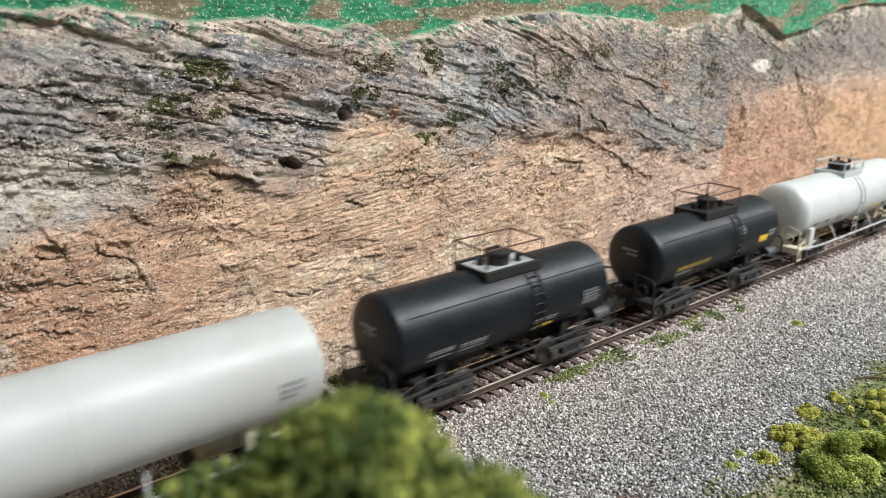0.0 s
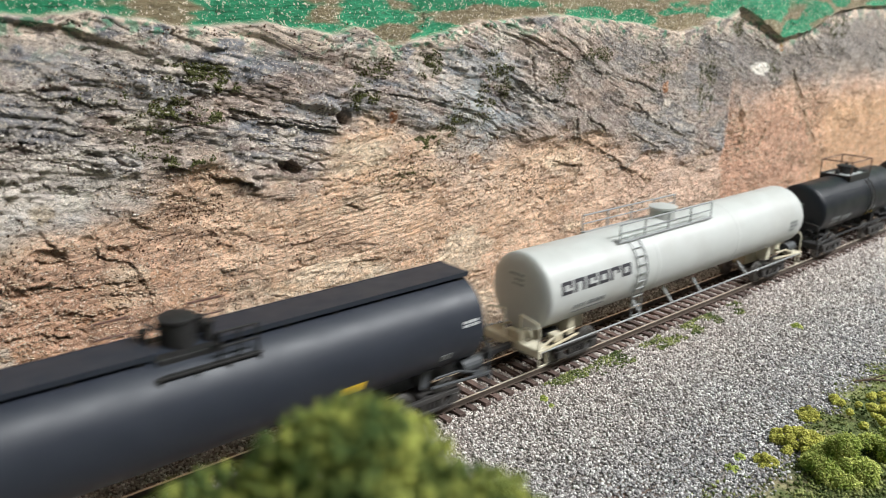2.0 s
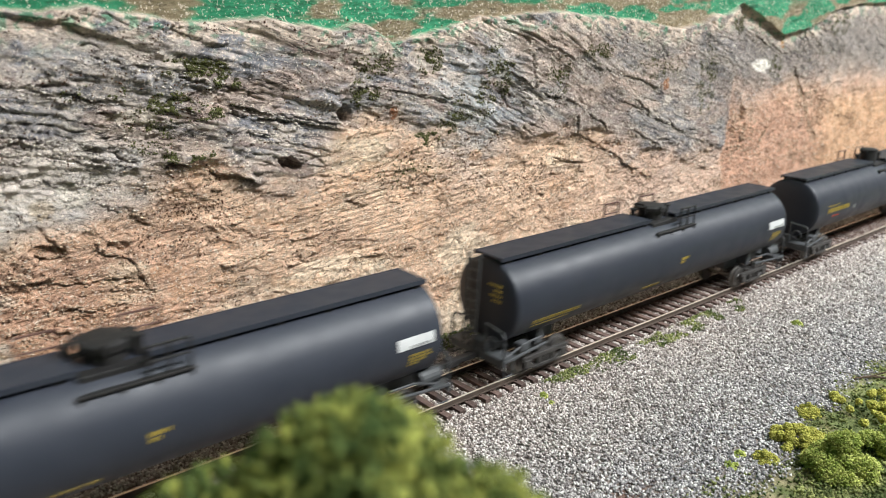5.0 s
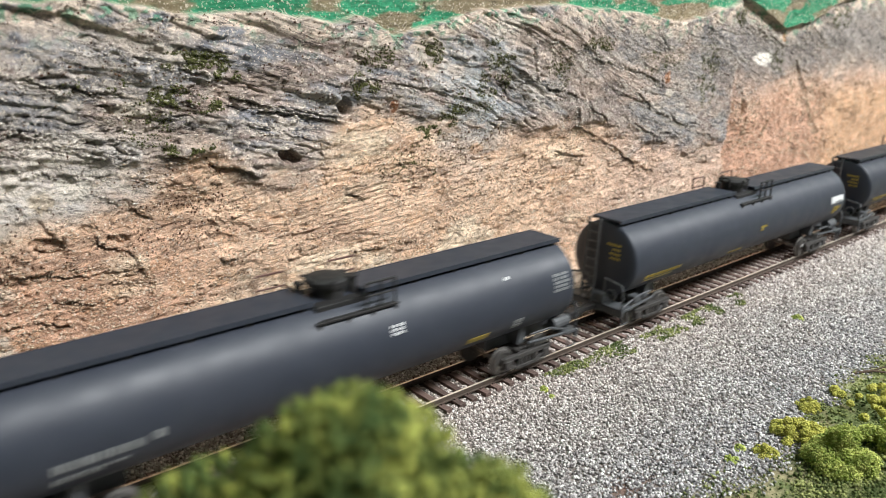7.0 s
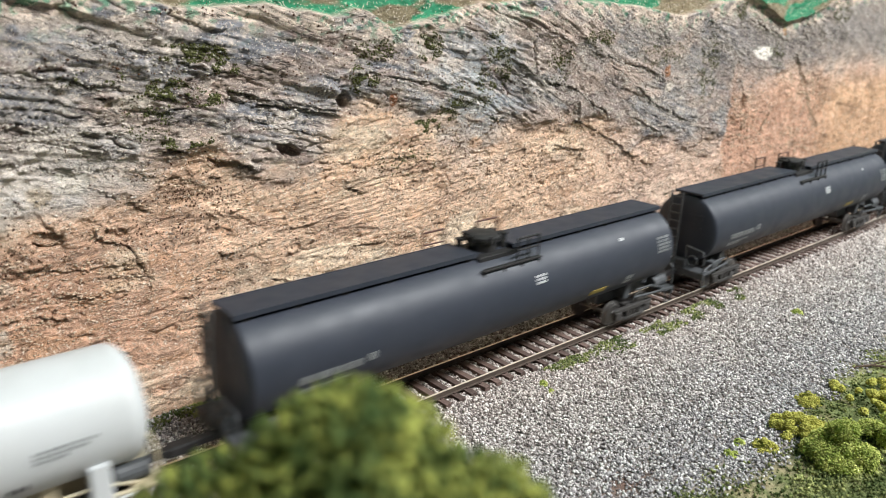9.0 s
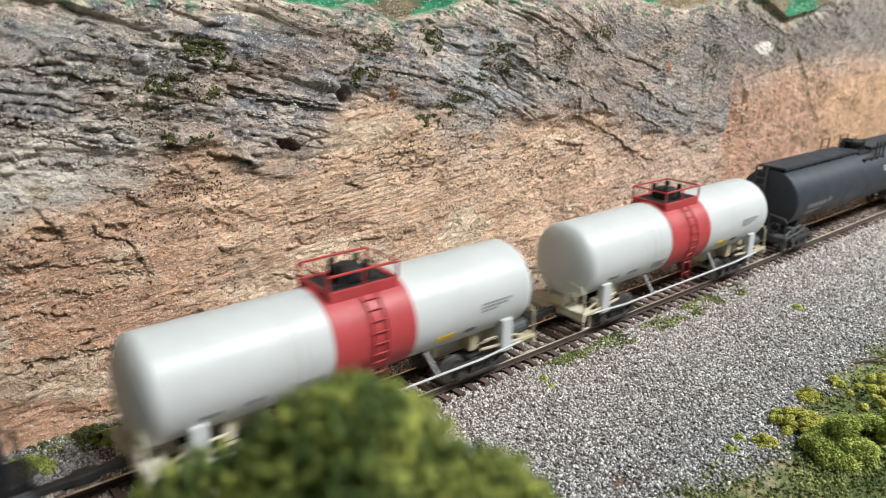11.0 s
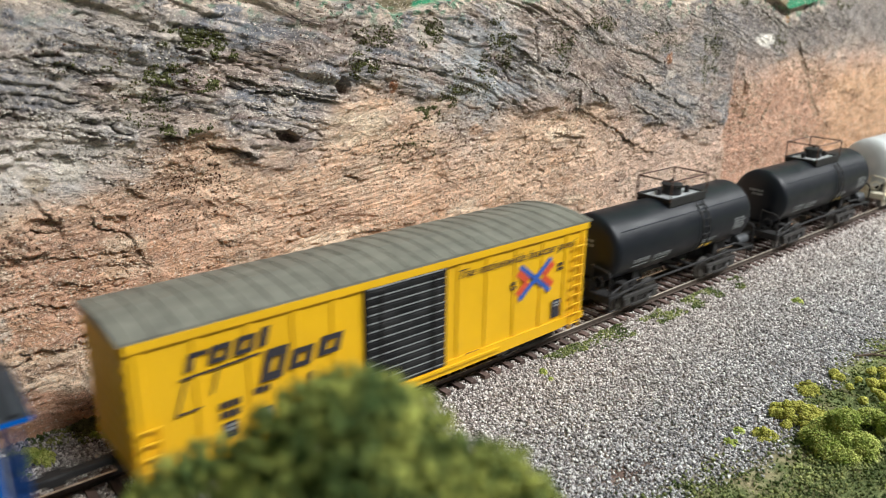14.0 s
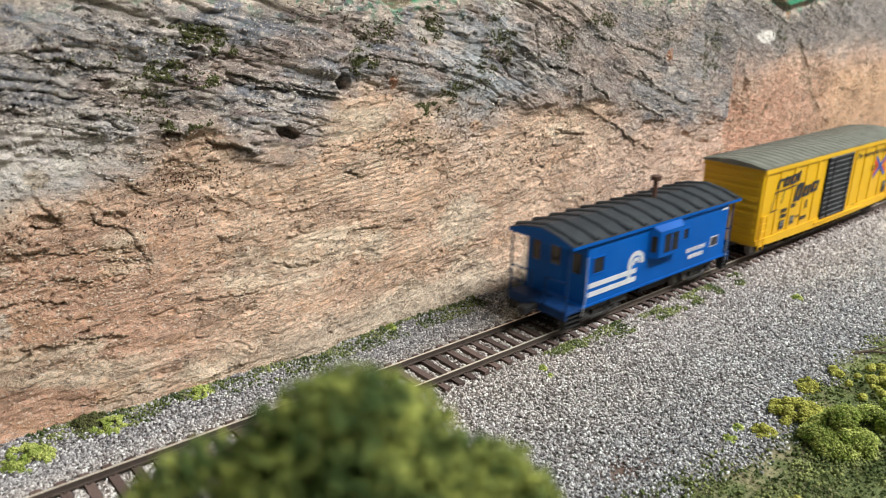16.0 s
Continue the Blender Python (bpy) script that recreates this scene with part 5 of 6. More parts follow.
def marks_b_yellow(car, L, r, zc):
    bars(car, 12, -13, [27], r, zc, M_DULLY, 8, 26)
    bars(car, 12, -26, [14, 12], r, zc, M_MARKG, 3, 27)
    bars(car, 65, 27, [5, 6, 6], r, zc, M_MARKG, 4, 28)
    part("yellow_label", patch(B(), 84, 92, -16, -3, r, zc), M_MARKY, car, "yellow label")
    bars(car, 93, 4, [7, 6], r, zc, M_MARKG, 5, 29)


# white pressure tank car on side rails, with or without a red band
def white_tank(u, band, label, L=135.0):
    car = start_car("tank_car", label, "tank car", u, "white tank cars")
    r, zc = 16.1, 30.0
    part("tank", tank_shell(B(), L, r, zc, 6.0, seams=(L * 0.3,)), M_WHITE, car, smooth=True)
    c = 67.4
    colour = M_RED if band else M_WHITE
    top = zc + r
    if band:
        bm = B()
        revolve(bm, [(c - 15.4, r), (c - 15.4, r + 0.2), (c + 15.4, r + 0.2), (c + 15.4, r)], zc, 64)
        part("band", bm, M_RED, car, "red painted band", True)
    bm = B()
    box(bm, c - 12, c + 12, -8, 8, top - 0.5, top + 0.5, 0.2)
    part("platform", bm, M_DARK if band else M_GREY, car)
    bm = B()
    for s in (-1, 1):
        box(bm, c - 13, c + 13, *sorted((s * 8, s * 9.2)), top - 2.6, top + 0.9, 0.2)
        box(bm, *sorted((c + s * 12, c + s * 13)), -8.6, 8.6, top - 1.6, top + 0.9, 0.2)
        wire(bm, [(c - 13, s * 8.8, top), (c - 13, s * 8.8, top + 6), (c + 13, s * 8.8, top + 6), (c + 13, s * 8.8, top)], 0.45)
        rod(bm, (c, s * 8.8, top), (c, s * 8.8, top + 6), 0.35)
        rod(bm, (c + s * 13, -8.8, top + 6), (c + s * 13, 8.8, top + 6), 0.35)
    part("railing", bm, colour, car, "painted platform railing")
    bm = B()
    revolve(bm, [(top, 5.0), (top + 4.5, 5.0), (top + 5.2, 4.2), (top + 5.4, 2)], 0, 16, "z", (c, 0))
    for x, y in ((-5, -3), (5, 3), (4, -4), (-4, 4)):
        rod(bm, (c + x, y, top), (c + x, y, top + 7), 1.0, 8)
    part("manway", bm, M_DARK, car, "dark valve housing", True)
    ladder(car, c + 1, r, zc, -32, 55, colour, 5.5, drop=15)
    bm = B()
    for s in (-1, 1):
        wire(bm, [(-4, s * 15, 11), (22, s * 15.2, 9.4), (L - 22, s * 15.2, 9.4), (L + 4, s * 15, 11)], 0.45, 8)
        for x in (42, L - 42):
            rod(bm, (x, s * 15.2, 9.6), (x - 3, s * 12, zc - 12.3), 0.5)
    part("side_rail", bm, M_WHITE, car, "white painted side rail")
    for x in (9, L - 9):
        for s in (-1, 1):
            part("saddle_post", box(B(), x - 2.6, x + 2.6, *sorted((s * 12, s * 15.2)), 8.8, 21.5, 0.4), M_WHITE, car)
    end_gear(car, L, M_FRAMEW, r, zc)
    bars(car, 9, -21, [7], r, zc, M_MARKG, 6, 31)
    bars(car, 22.5, -21, [7], r, zc, M_MARKG, 6, 32)
    bars(car, 40, -20, [9, 8, 8], r, zc, M_MARKG, 3, 33)
    part("yellow_label", patch(B(), 92.7, 100.6, -34, -24, r, zc), M_MARKY, car, "yellow label")
    bars(car, 112, 5, [15, 13, 8], r, zc, M_MARKG, 3, 34)
    bars(car, 106, -26, [5], r, zc, M_MARKK, 7, 35)
    return car


# long white tank car with a side gangway
def cream_tank(u, L=203.0):
    car = start_car("tank_car", "long dusty white tank car with grey gangway and dark lettering", "tank car", u)
    r, zc = 16.2, 31.0
    part("tank", tank_shell(B(), L, r, zc, 3.0, seams=(L * 0.34, L * 0.67)), M_CREAM, car, smooth=True)
    top = zc + r
    c = L * 0.5
    bm = B()
    for s in (-1, 1):
        box(bm, 46, 118, *sorted((s * 8.6, s * 10.6)), top - 3.0, top - 2.2, 0.2)
    box(bm, 46, 48, -10, 10, top - 2.6, top - 1.6, 0.2)
    part("gangway", bm, M_GREY, car, "grey gangway plank")
    bm = B()
    railing(bm, 47, 117, -10.2, top - 2.4, top + 5.2, 4, 0.38)
    part("railing", bm, M_GREY, car, "grey wire railing")
    bm = B()
    railing(bm, 47, 117, 10.2, top - 2.4, top + 5.2, 4, 0.38)
    part("railing", bm, M_GREY, car, "grey wire railing")
    bm = B()
    revolve(bm, [(top - 1, 6.0), (top + 3.6, 6.0), (top + 4.2, 6.6), (top + 5.0, 6.6), (top + 5.6, 4.5)], 0, 22, "z", (92, 0))
    part("manway", bm, M_CREAM, car, "", True)
    ladder(car, 56, r, zc, -30, 58, M_GREY, 6.5, drop=13)
    end_gear(car, L, M_FRAMEW, r, zc)
    bm = B()
    for s in (-1, 1):
        rod(bm, (-4, s * 15.2, 10.8), (L + 4, s * 15.2, 10.8), 0.4)
    for x in (60, 84, 108, 150):
        rod(bm, (x, -14.8, 10.5), (x + 2, -8, zc - 15.5), 0.6)
        rod(bm, (x, 14.8, 10.5), (x + 2, 8, zc - 15.5), 0.6)
    part("side_rail", bm, M_GREY, car, "grey wire side rail")
    end_bars(car, -2.9, -3, zc + 8, [8, 5, 6], M_MARKG, 46)
    # owner's name as six plain outlined blocks
    for k in range(6):
        x = 5 + k * 7.45
        bm = B()
        patch(bm, x, x + 6.2, 17, 22, r, zc, 0.4)
        if k % 3 != 1:
            patch(bm, x, x + 6.2, 4, 8.5, r, zc, 0.4)
        patch(bm, x, x + 1.6, 4, 22, r + 0.02, zc, 0.4)
        patch(bm, x + 4.6, x + 6.2, 12 if k % 2 == 0 else 4, 22, r + 0.02, zc, 0.4)
        part("name_block", bm, M_MARKK, car, "dark blue-black lettering block")
    bars(car, 13, -16, [7], r, zc, M_MARKG, 7, 41)
    bars(car, 22, -16, [11], r, zc, M_MARKG, 7, 42)
    bars(car, 13, -28, [20], r, zc, M_MARKG, 3, 43)
    bars(car, 56, -10, [3], r, zc, M_MARKG, 6, 44)
    bars(car, L - 14, 4, [8, 8, 6], r, zc, M_MARKG, 5, 45)
    return car


def text_mesh(body, size):
    cu = bpy.data.curves.new("text", "FONT")
    cu.body, cu.size, cu.extrude, cu.shear = body, size * MM, 0.05 * MM, 0.3
    ob = bpy.data.objects.new("text", cu)
    scene.collection.objects.link(ob)
    dg = bpy.context.evaluated_depsgraph_get()
    me = bpy.data.meshes.new_from_object(ob.evaluated_get(dg))
    bpy.data.objects.remove(ob)
    return me


def plate(bm, pts, y, thick=0.12):
    """A flat outline in x, z, a little proud of the side at y."""
    a = [bm.verts.new((x, y, z)) for x, z in pts]
    b = [bm.verts.new((x, y - thick, z)) for x, z in pts]
    bm.faces.new(a)
    bm.faces.new(b[::-1])
    for k in range(len(pts)):
        j = (k + 1) % len(pts)
        bm.faces.new((a[k], a[j], b[j], b[k]))
    bmesh.ops.recalc_face_normals(bm, faces=bm.faces)
    return bm


def flat_bars(car, x, z, rows, y, mat, h=1.2, seed=1, name="lettering"):
    rng = random.Random(seed)
    bm = B()
    for k, width in enumerate(rows):
        q = x
        while q < x + width - 0.3:
            w = min(rng.uniform(0.8, 2.0), x + width - q)
            zz = z - k * h * 1.5
            plate(bm, [(q, zz - h), (q + w, zz - h), (q + w, zz), (q, zz)], y)
            q += w + 0.4
    return part(name, bm, mat, car, "small unreadable lettering")


def boxcar(u):
    car = start_car("boxcar", "bright yellow boxcar with black sliding door and grey ribbed roof", "boxcar", u)
    L, hw, z0, z1 = 174.6, 16.6, 9.0, 49.6
    bm = B()
    box(bm, 0, L, -hw, hw, z0, z1, 0.35)
    body = part("body", bm, M_YELLOW, car)
    # side posts, sill and eave on both sides
    posts = [3, 18, 33, 47, 60] + [109, 122, 136, 150, 163, 172]
    for s in (-1, 1):
        for x in posts:
            bm = box(B(), x - 1.1, x + 1.1, *sorted((s * hw, s * (hw + 0.5))), z0 + 3.5, z1 - 3.2, 0.2)
            part("side_post", bm, M_YELLOW, body)
        bm = box(B(), 0, L, *sorted((s * hw, s * (hw + 0.9))), z1 - 3.0, z1 - 0.2, 0.25)
        part("eave_rail", bm, M_YELLOW, body)
        bm = B()
        vs = [(0, z0 + 3.2), (0, z0 + 0.6), (14, z0 - 0.8), (64, z0 - 1.6), (112, z0 - 1.6), (160, z0 - 0.8), (L, z0 + 0.6), (L, z0 + 3.2)]
        plate(bm, vs, -hw if s < 0 else hw + 0.8, 0.8)
        part("side_sill", bm, M_YELLOW, body)
    for x, s in ((0, -1), (L, 1)):
        for k in range(9):
            bm = box(B(), *sorted((x, x + s * 0.55)), -hw + 1.5, hw - 1.5, z0 + 2.5 + k * 4.2, z0 + 4.9 + k * 4.2, 0.45)
            part("end_rib", bm, M_YELLOW, body)
    # roof: low ridge with cross ribs
    bm = B()
    prof = [(-hw - 0.9, z1 - 0.3), (-hw - 0.9, z1 + 0.5), (-hw * 0.55, z1 + 1.9), (0, z1 + 2.6), (hw * 0.55, z1 + 1.9), (hw + 0.9, z1 + 0.5), (hw + 0.9, z1 - 0.3)]
    rings = [[bm.verts.new((x, y, z)) for y, z in prof] for x in (-1.2, L + 1.2)]
    for k in range(7):
        bm.faces.new((rings[0][k], rings[1][k], rings[1][(k + 1) % 7], rings[0][(k + 1) % 7]))
    bm.faces.new(rings[0])
    bm.faces.new(rings[1][::-1])
    bmesh.ops.recalc_face_normals(bm, faces=bm.faces)
    roof = part("roof", bm, M_ROOF, car, "grey weathered metal roof")
    for k in range(27):
        bm = B()
        x = 1.5 + k * (L - 3) / 26
        for a, b in zip(prof[1:5], prof[2:6]):
            rod(bm, (x, a[0], a[1] - 0.15), (x, b[0], b[1] - 0.15), 0.5, 8)
        part("roof_rib", bm, M_ROOF, roof)
    # plug door with shallow corrugations
    bm = box(B(), 70.3, 102.8, -hw - 1.1, -hw + 0.2, z0 + 2.0, z1 - 2.8, 0.3)
    door = part("door", bm, M_DOOR, car, "black louvred sliding door, scuffed")
    for k in range(12):
        z = z0 + 4 + k * 2.85
        bm = box(B(), 72, 101.2, -hw - 1.35, -hw - 1.0, z, z + 1.3, 0.15)
        part("door_rib", bm, M_DOOR, door)
    for k in range(13):
        z = z0 + 3.3 + k * 2.85
        part("door_line", box(B(), 71.6, 101.6, -hw - 1.2, -hw - 1.0, z - 0.22, z + 0.22), M_MARKG, door, "worn pale seam")
    for x in (76, 97):
        part("door_bar", rod(B(), (x, -hw - 1.9, z0 + 3), (x, -hw - 1.9, z1 - 4), 0.3), M_DARK, door)
    bm = box(B(), 64, 128, -hw - 1.5, -hw - 0.7, z0 + 0.6, z0 + 1.5)
    part("door_track", bm, M_YELLOW, car)
    # ladders
    for x, z_hi in ((4, z0 + 16), (L - 6, z1 - 6)):
        lad = None
        for s in (-2.6, 2.6):
            stile = part("stile" if lad else "ladder", rod(B(), (x + s, -hw - 1.5, z0 - 2), (x + s, -hw - 1.5, z_hi), 0.3), M_YELLOW, lad or car)
            lad = lad or stile
        for k in range(int((z_hi - z0) / 4) + 1):
            part("rung", rod(B(), (x - 2.6, -hw - 1.5, z0 + k * 4), (x + 2.6, -hw - 1.5, z0 + k * 4), 0.3), M_YELLOW, lad)
    # underframe and ends
    bm = B()
    box(bm, -2, L + 2, -4, 4, 6.8, z0 + 0.1)
    box(bm, 60, 115, -14, 14, 6.0, z0 + 0.1)
    part("underframe", bm, M_DARK, car)
    for s, x in ((1, 0.0), (-1, L)):
        coupler(car, x - s * 1, -s)
        truck(car, x + s * 24)
    y = -hw - 0.55
    # owner's name as plain slanted blocks
    for x, z, w, h in ((14.5, 37.5, 5.4, 5.0), (20.8, 37.8, 5.6, 5.0), (28.0, 38, 5.6, 5.2), (35.2, 38.5, 2.4, 5.6), (35, 27.5, 7, 9.5), (44.2, 28.6, 7, 6), (53.6, 29.8, 7.5, 6)):
        bm = B()
        sl = h * 0.28
        stem = w if w < 3 else w * 0.36
        plate(bm, [(x, z), (x + stem, z), (x + stem + sl, z + h), (x + sl, z + h)], y)
        if w > 3:
            plate(bm, [(x + sl * 0.75, z + h * 0.72), (x + w + sl * 0.75, z + h * 0.72), (x + w + sl, z + h), (x + sl, z + h)], y - 0.02)
        if w > 5.5:
            plate(bm, [(x + w * 0.68, z), (x + w, z), (x + w + sl, z + h), (x + w * 0.68 + sl, z + h)], y - 0.01)
            plate(bm, [(x, z), (x + w, z), (x + w + sl * 0.25, z + h * 0.25), (x + sl * 0.25, z + h * 0.25)], y - 0.03)
        part("name_block", bm, M_MARKK, car, "black slanted lettering block")
    bm = B()
    for pts in ([(13, 35.4), (36, 36.4), (36, 37), (13, 36)], [(11, 26), (11.6, 26), (15, 35.6), (14.4, 35.6)], [(21, 29), (21.5, 29), (23.6, 35.6), (23, 35.6)], [(11, 25.6), (18, 25.9), (18, 26.4), (11, 26.1)]):
        plate(bm, pts, y)
    part("outline_line", bm, M_MARKK, car, "thin black line")
    flat_bars(car, 23, 25.5, [6, 6], y, M_MARKK, 2.0, 51)
    flat_bars(car, 33, 26.5, [5], y, M_MARKK, 2.0, 52)
    for x, z, w, h in ((23.5, 14.2, 4.4, 4.8), (34.3, 15, 4.4, 4.6), (156, 14, 4.6, 7.2)):
        bm = plate(B(), [(x, z), (x + w, z), (x + w, z + h), (x, z + h)], y)
        d = part("data_panel", bm, M_MARKK, car, "dark data panel")
        flat_bars(car, x + 0.5, z + h - 0.7, [w - 1, w - 1], y - 0.14, M_MARKG, 0.8, int(x))
    flat_bars(car, 41, 19, [3, ], y, M_MARKK, 1.3, 53)
    flat_bars(car, 46, 17.4, [7], y, M_MARKK, 2, 54)
    bm = plate(B(), [(50.4, 21.5), (51.8, 21.5), (51.8, 26), (50.4, 26)], y)
    part("panel_label", bm, M_MARKK, car)
    flat_bars(car, 112, 12.5, [7], y, M_MARKK, 1.2, 55)
    flat_bars(car, 133.5, 34, [2.6, 2.6], y, M_MARKK, 1.2, 56)
    flat_bars(car, 158, 36, [3, 3], y, M_MARKK, 1.2, 57)
    # crossed arrows emblem
    cx, cz = 146, 32.6
    for name, mat, col, r0, r1, half, shift, lift in (("emblem_arm", M_MARKB, "blue emblem arm", 0.0, 10.4, 0.95, 0.0, 0.0),
                                                      ("emblem_inset", M_MARKR, "orange-red emblem inset", 3.4, 10.0, 1.25, 2.5, 0.02)):
        for sx in (-1, 1):
            for sz in (-1, 1):
                dx, dz = sx * 0.78, sz * 0.63
                nx, nz = -dz, dx
                side = 1 if nx * sx > 0 else -1
                ox, oz = side * nx * shift, side * nz * shift
                pts = [(cx + dx * q + nx * h + ox, cz + dz * q + nz * h + oz) for q, h in ((r0, -half), (r1, -half), (r1, half), (r0, half))]
                part(name, plate(B(), pts, y - lift - 0.01 * (sx + sz)), mat, car, col)
    me = text_mesh("The nationwide boxcar pool", 4.6)
    xs = [v.co.x for v in me.vertices]
    k = 0.060 / max(xs)
    me.transform(Matrix.Diagonal((k, 1, 1, 1)))
    me.materials.append(M_MARKK)
    ob = new("slogan", me)
    ob.parent = car
    ob.matrix_basis = pose(0.1075, (y - 0.1) * MM, 0.0412, 90, 0, 0)
    ob["label"] = "black slogan reading The nationwide boxcar pool"
    return car


def caboose(u):
    car = start_car("caboose", "bright blue bay-window caboose with black ribbed roof", "caboose", u)
    L, hw, z0, z1 = 104.0, 16.2, 11.0, 38.6
    # body shell with window openings on the near side
    bm = box(B(), 0, L, -hw, hw, z0, z1, 0.3)
    body = part("body", bm, M_BLUE, car)
    bm = box(B(), -1, L + 1, -hw - 0.3, hw + 0.3, z0 - 0.6, z0 + 0.6, 0.2)
    part("side_sill", bm, M_BLUE, body)
    bm = B()
    prof = [(-hw - 1.2, z1 - 0.6), (-hw - 1.2, z1 + 0.3), (-hw * 0.6, z1 + 2.8), (0, z1 + 4.4), (hw * 0.6, z1 + 2.8), (hw + 1.2, z1 + 0.3), (hw + 1.2, z1 - 0.6)]
    rings = [[bm.verts.new((x, y, z)) for y, z in prof] for x in (-10.6, L + 8.0)]
    for k in range(7):
        bm.faces.new((rings[0][k], rings[1][k], rings[1][(k + 1) % 7], rings[0][(k + 1) % 7]))
    bm.faces.new(rings[0])
    bm.faces.new(rings[1][::-1])
    bmesh.ops.recalc_face_normals(bm, faces=bm.faces)
    roof = part("roof", bm, M_CROOF, car, "black ribbed roof")
    for k in range(12):
        bm = B()
        x = -6.5 + k * (L + 11) / 11
        top = [(-hw - 0.9, z1 + 0.8)] + prof[2:5] + [(hw + 0.9, z1 + 0.8)]
        for a, b in zip(top, top[1:]):
            rod(bm, (0, a[0], a[1] - 0.2), (0, b[0], b[1] - 0.2), 1.2, 16)
        for v in bm.verts:
            v.co.x = x + v.co.x * 1.3
        part("roof_rib", bm, M_CROOF, roof)
    for s in (-1, 1):
        bm = box(B(), -10.6, L + 8.0, *sorted((s * (hw + 1.1), s * (hw + 1.35))), z1 - 1.1, z1 + 0.1)
        part("roof_edge", bm, M_BLUE, roof, "blue roof edge")
    for x in (-10.72, L + 8.0):
        bm = plate(B(), [(-hw - 1.1, z1 - 1.2), (hw + 1.1, z1 - 1.2), (hw + 1.1, z1 + 0.1), (hw * 0.6, z1 + 2.4), (0, z1 + 4.0), (-hw * 0.6, z1 + 2.4), (-hw - 1.1, z1 + 0.1)], 0, 0.12)
        for v in bm.verts:
            v.co = Vector((x - v.co.y, v.co.x, v.co.z))
        bmesh.ops.recalc_face_normals(bm, faces=bm.faces)
        part("roof_end", bm, M_BLUE, roof, "blue roof end board")
    bm = B()
    rod(bm, (65, 0, z1 + 3), (65, 0, z1 + 13), 1.1, 10)
    revolve(bm, [(z1 + 12.4, 1.4), (z1 + 12.6, 2.6), (z1 + 14.4, 2.6), (z1 + 14.8, 1.6)], 0, 14, "z", (65, 0))
    part("smoke_stack", bm, M_RUST, car, "brown smoke stack with round cap", True)
    # bay on both sides, sloped top
    for s in (-1, 1):
        bm = B()
        ring = [(hw, z0 + 12.5), (hw + 3.8, z0 + 12.5), (hw + 3.8, z1 - 3.2), (hw, z1 + 0.2)]
        v = [[bm.verts.new((x, s * y, z)) for y, z in ring] for x in (43.0, 60.3)]
        v2 = [[bm.verts.new((x, s * y, z)) for y, z in ring] for x in (39.8, 62.2)]
        for q in v2:
            bmesh.ops.delete(bm, geom=[q[1], q[2]], context="VERTS")
        bm.faces.new((v[0][1], v[1][1], v[1][2], v[0][2]))
        bm.faces.new((v[0][2], v[1][2], v[1][3], v[0][3]))
        bm.faces.new((v[0][0], v[1][0], v[1][1], v[0][1]))
        for w, o in ((v[0], v2[0]), (v[1], v2[1])):
            bm.faces.new((w[1], w[2], o[3], o[0]))
            bm.faces.new((w[2], w[3], o[3]))
            bm.faces.new((w[0], w[1], o[0]))
        bmesh.ops.recalc_face_normals(bm, faces=bm.faces)
        bay = part("bay_window", bm, M_BLUE, car)
        bm = B()
        k = [[bm.verts.new((39.8 + 3.2 * t - 0.11 * q, s * (hw + 3.8 * t + 0.1 * q), z)) for t, z in ((0.3, z0 + 15.5), (0.8, z0 + 15.0), (0.8, z1 - 5.4), (0.3, z1 - 5.2))] for q in (0, 1)]
        bm.faces.new(k[0])
        bm.faces.new(k[1])
        for a in range(4):
            bm.faces.new((k[0][a], k[0][(a + 1) % 4], k[1][(a + 1) % 4], k[1][a]))
        bmesh.ops.recalc_face_normals(bm, faces=bm.faces)
        part("side_pane", bm, M_PANE, bay, "dark narrow window pane")
        for x in (48.9, 54.6):
            pane = box(B(), x - 2.3, x + 2.3, *sorted((s * (hw + 3.7), s * (hw + 3.95))), z0 + 14.4, z1 - 5, 0)
            part("pane", pane, M_PANE, bay, "dark window pane")

    def window(x0, x1, za, zb, s=-1):
        bm = B()
        for a, b, c, d in ((x0 - 0.6, x1 + 0.6, zb, zb + 0.6), (x0 - 0.6, x1 + 0.6, za - 0.6, za), (x0 - 0.6, x0, za, zb), (x1, x1 + 0.6, za, zb)):
            box(bm, a, b, *sorted((s * hw, s * (hw + 0.45))), c, d)
        w = part("window_frame", bm, M_BLUE, car)
        part("pane", box(B(), x0, x1, *sorted((s * hw, s * (hw + 0.12))), za, zb), M_PANE, w, "dark window pane")

    window(3.6, 10.2, 24.6, 31)
    window(66.5, 70.2, 26.5, 31.3)
    # end walls: doors and windows, platforms, rails and steps
    for s, x, over in ((-1, 0.0, 11), (1, L, 6)):
        bm = box(B(), *sorted((x, x + s * 0.4)), -4.5, 4.5, z0 + 0.5, z1 - 3, 0.1)
        d = part("end_door", bm, M_BLUE, car)
        part("pane", box(B(), *sorted((x + s * 0.4, x + s * 0.55)), -2.6, 2.6, z0 + 14, z1 - 5), M_PANE, d, "dark window pane")
        for y in (-11, 11):
            part("end_pane", box(B(), *sorted((x, x + s * 0.2)), y - 2.2, y + 2.2, z0 + 13, z1 - 6), M_PANE, car, "dark window pane")
        bm = box(B(), *sorted((x, x + s * over)), -hw, hw, z0 - 1.4, z0, 0.2)
        box(bm, *sorted((x + s * (over - 1), x + s * over)), -hw, hw, z0 - 3.4, z0 + 0.4, 0.2)
        part("end_platform", bm, M_NAVY, car)
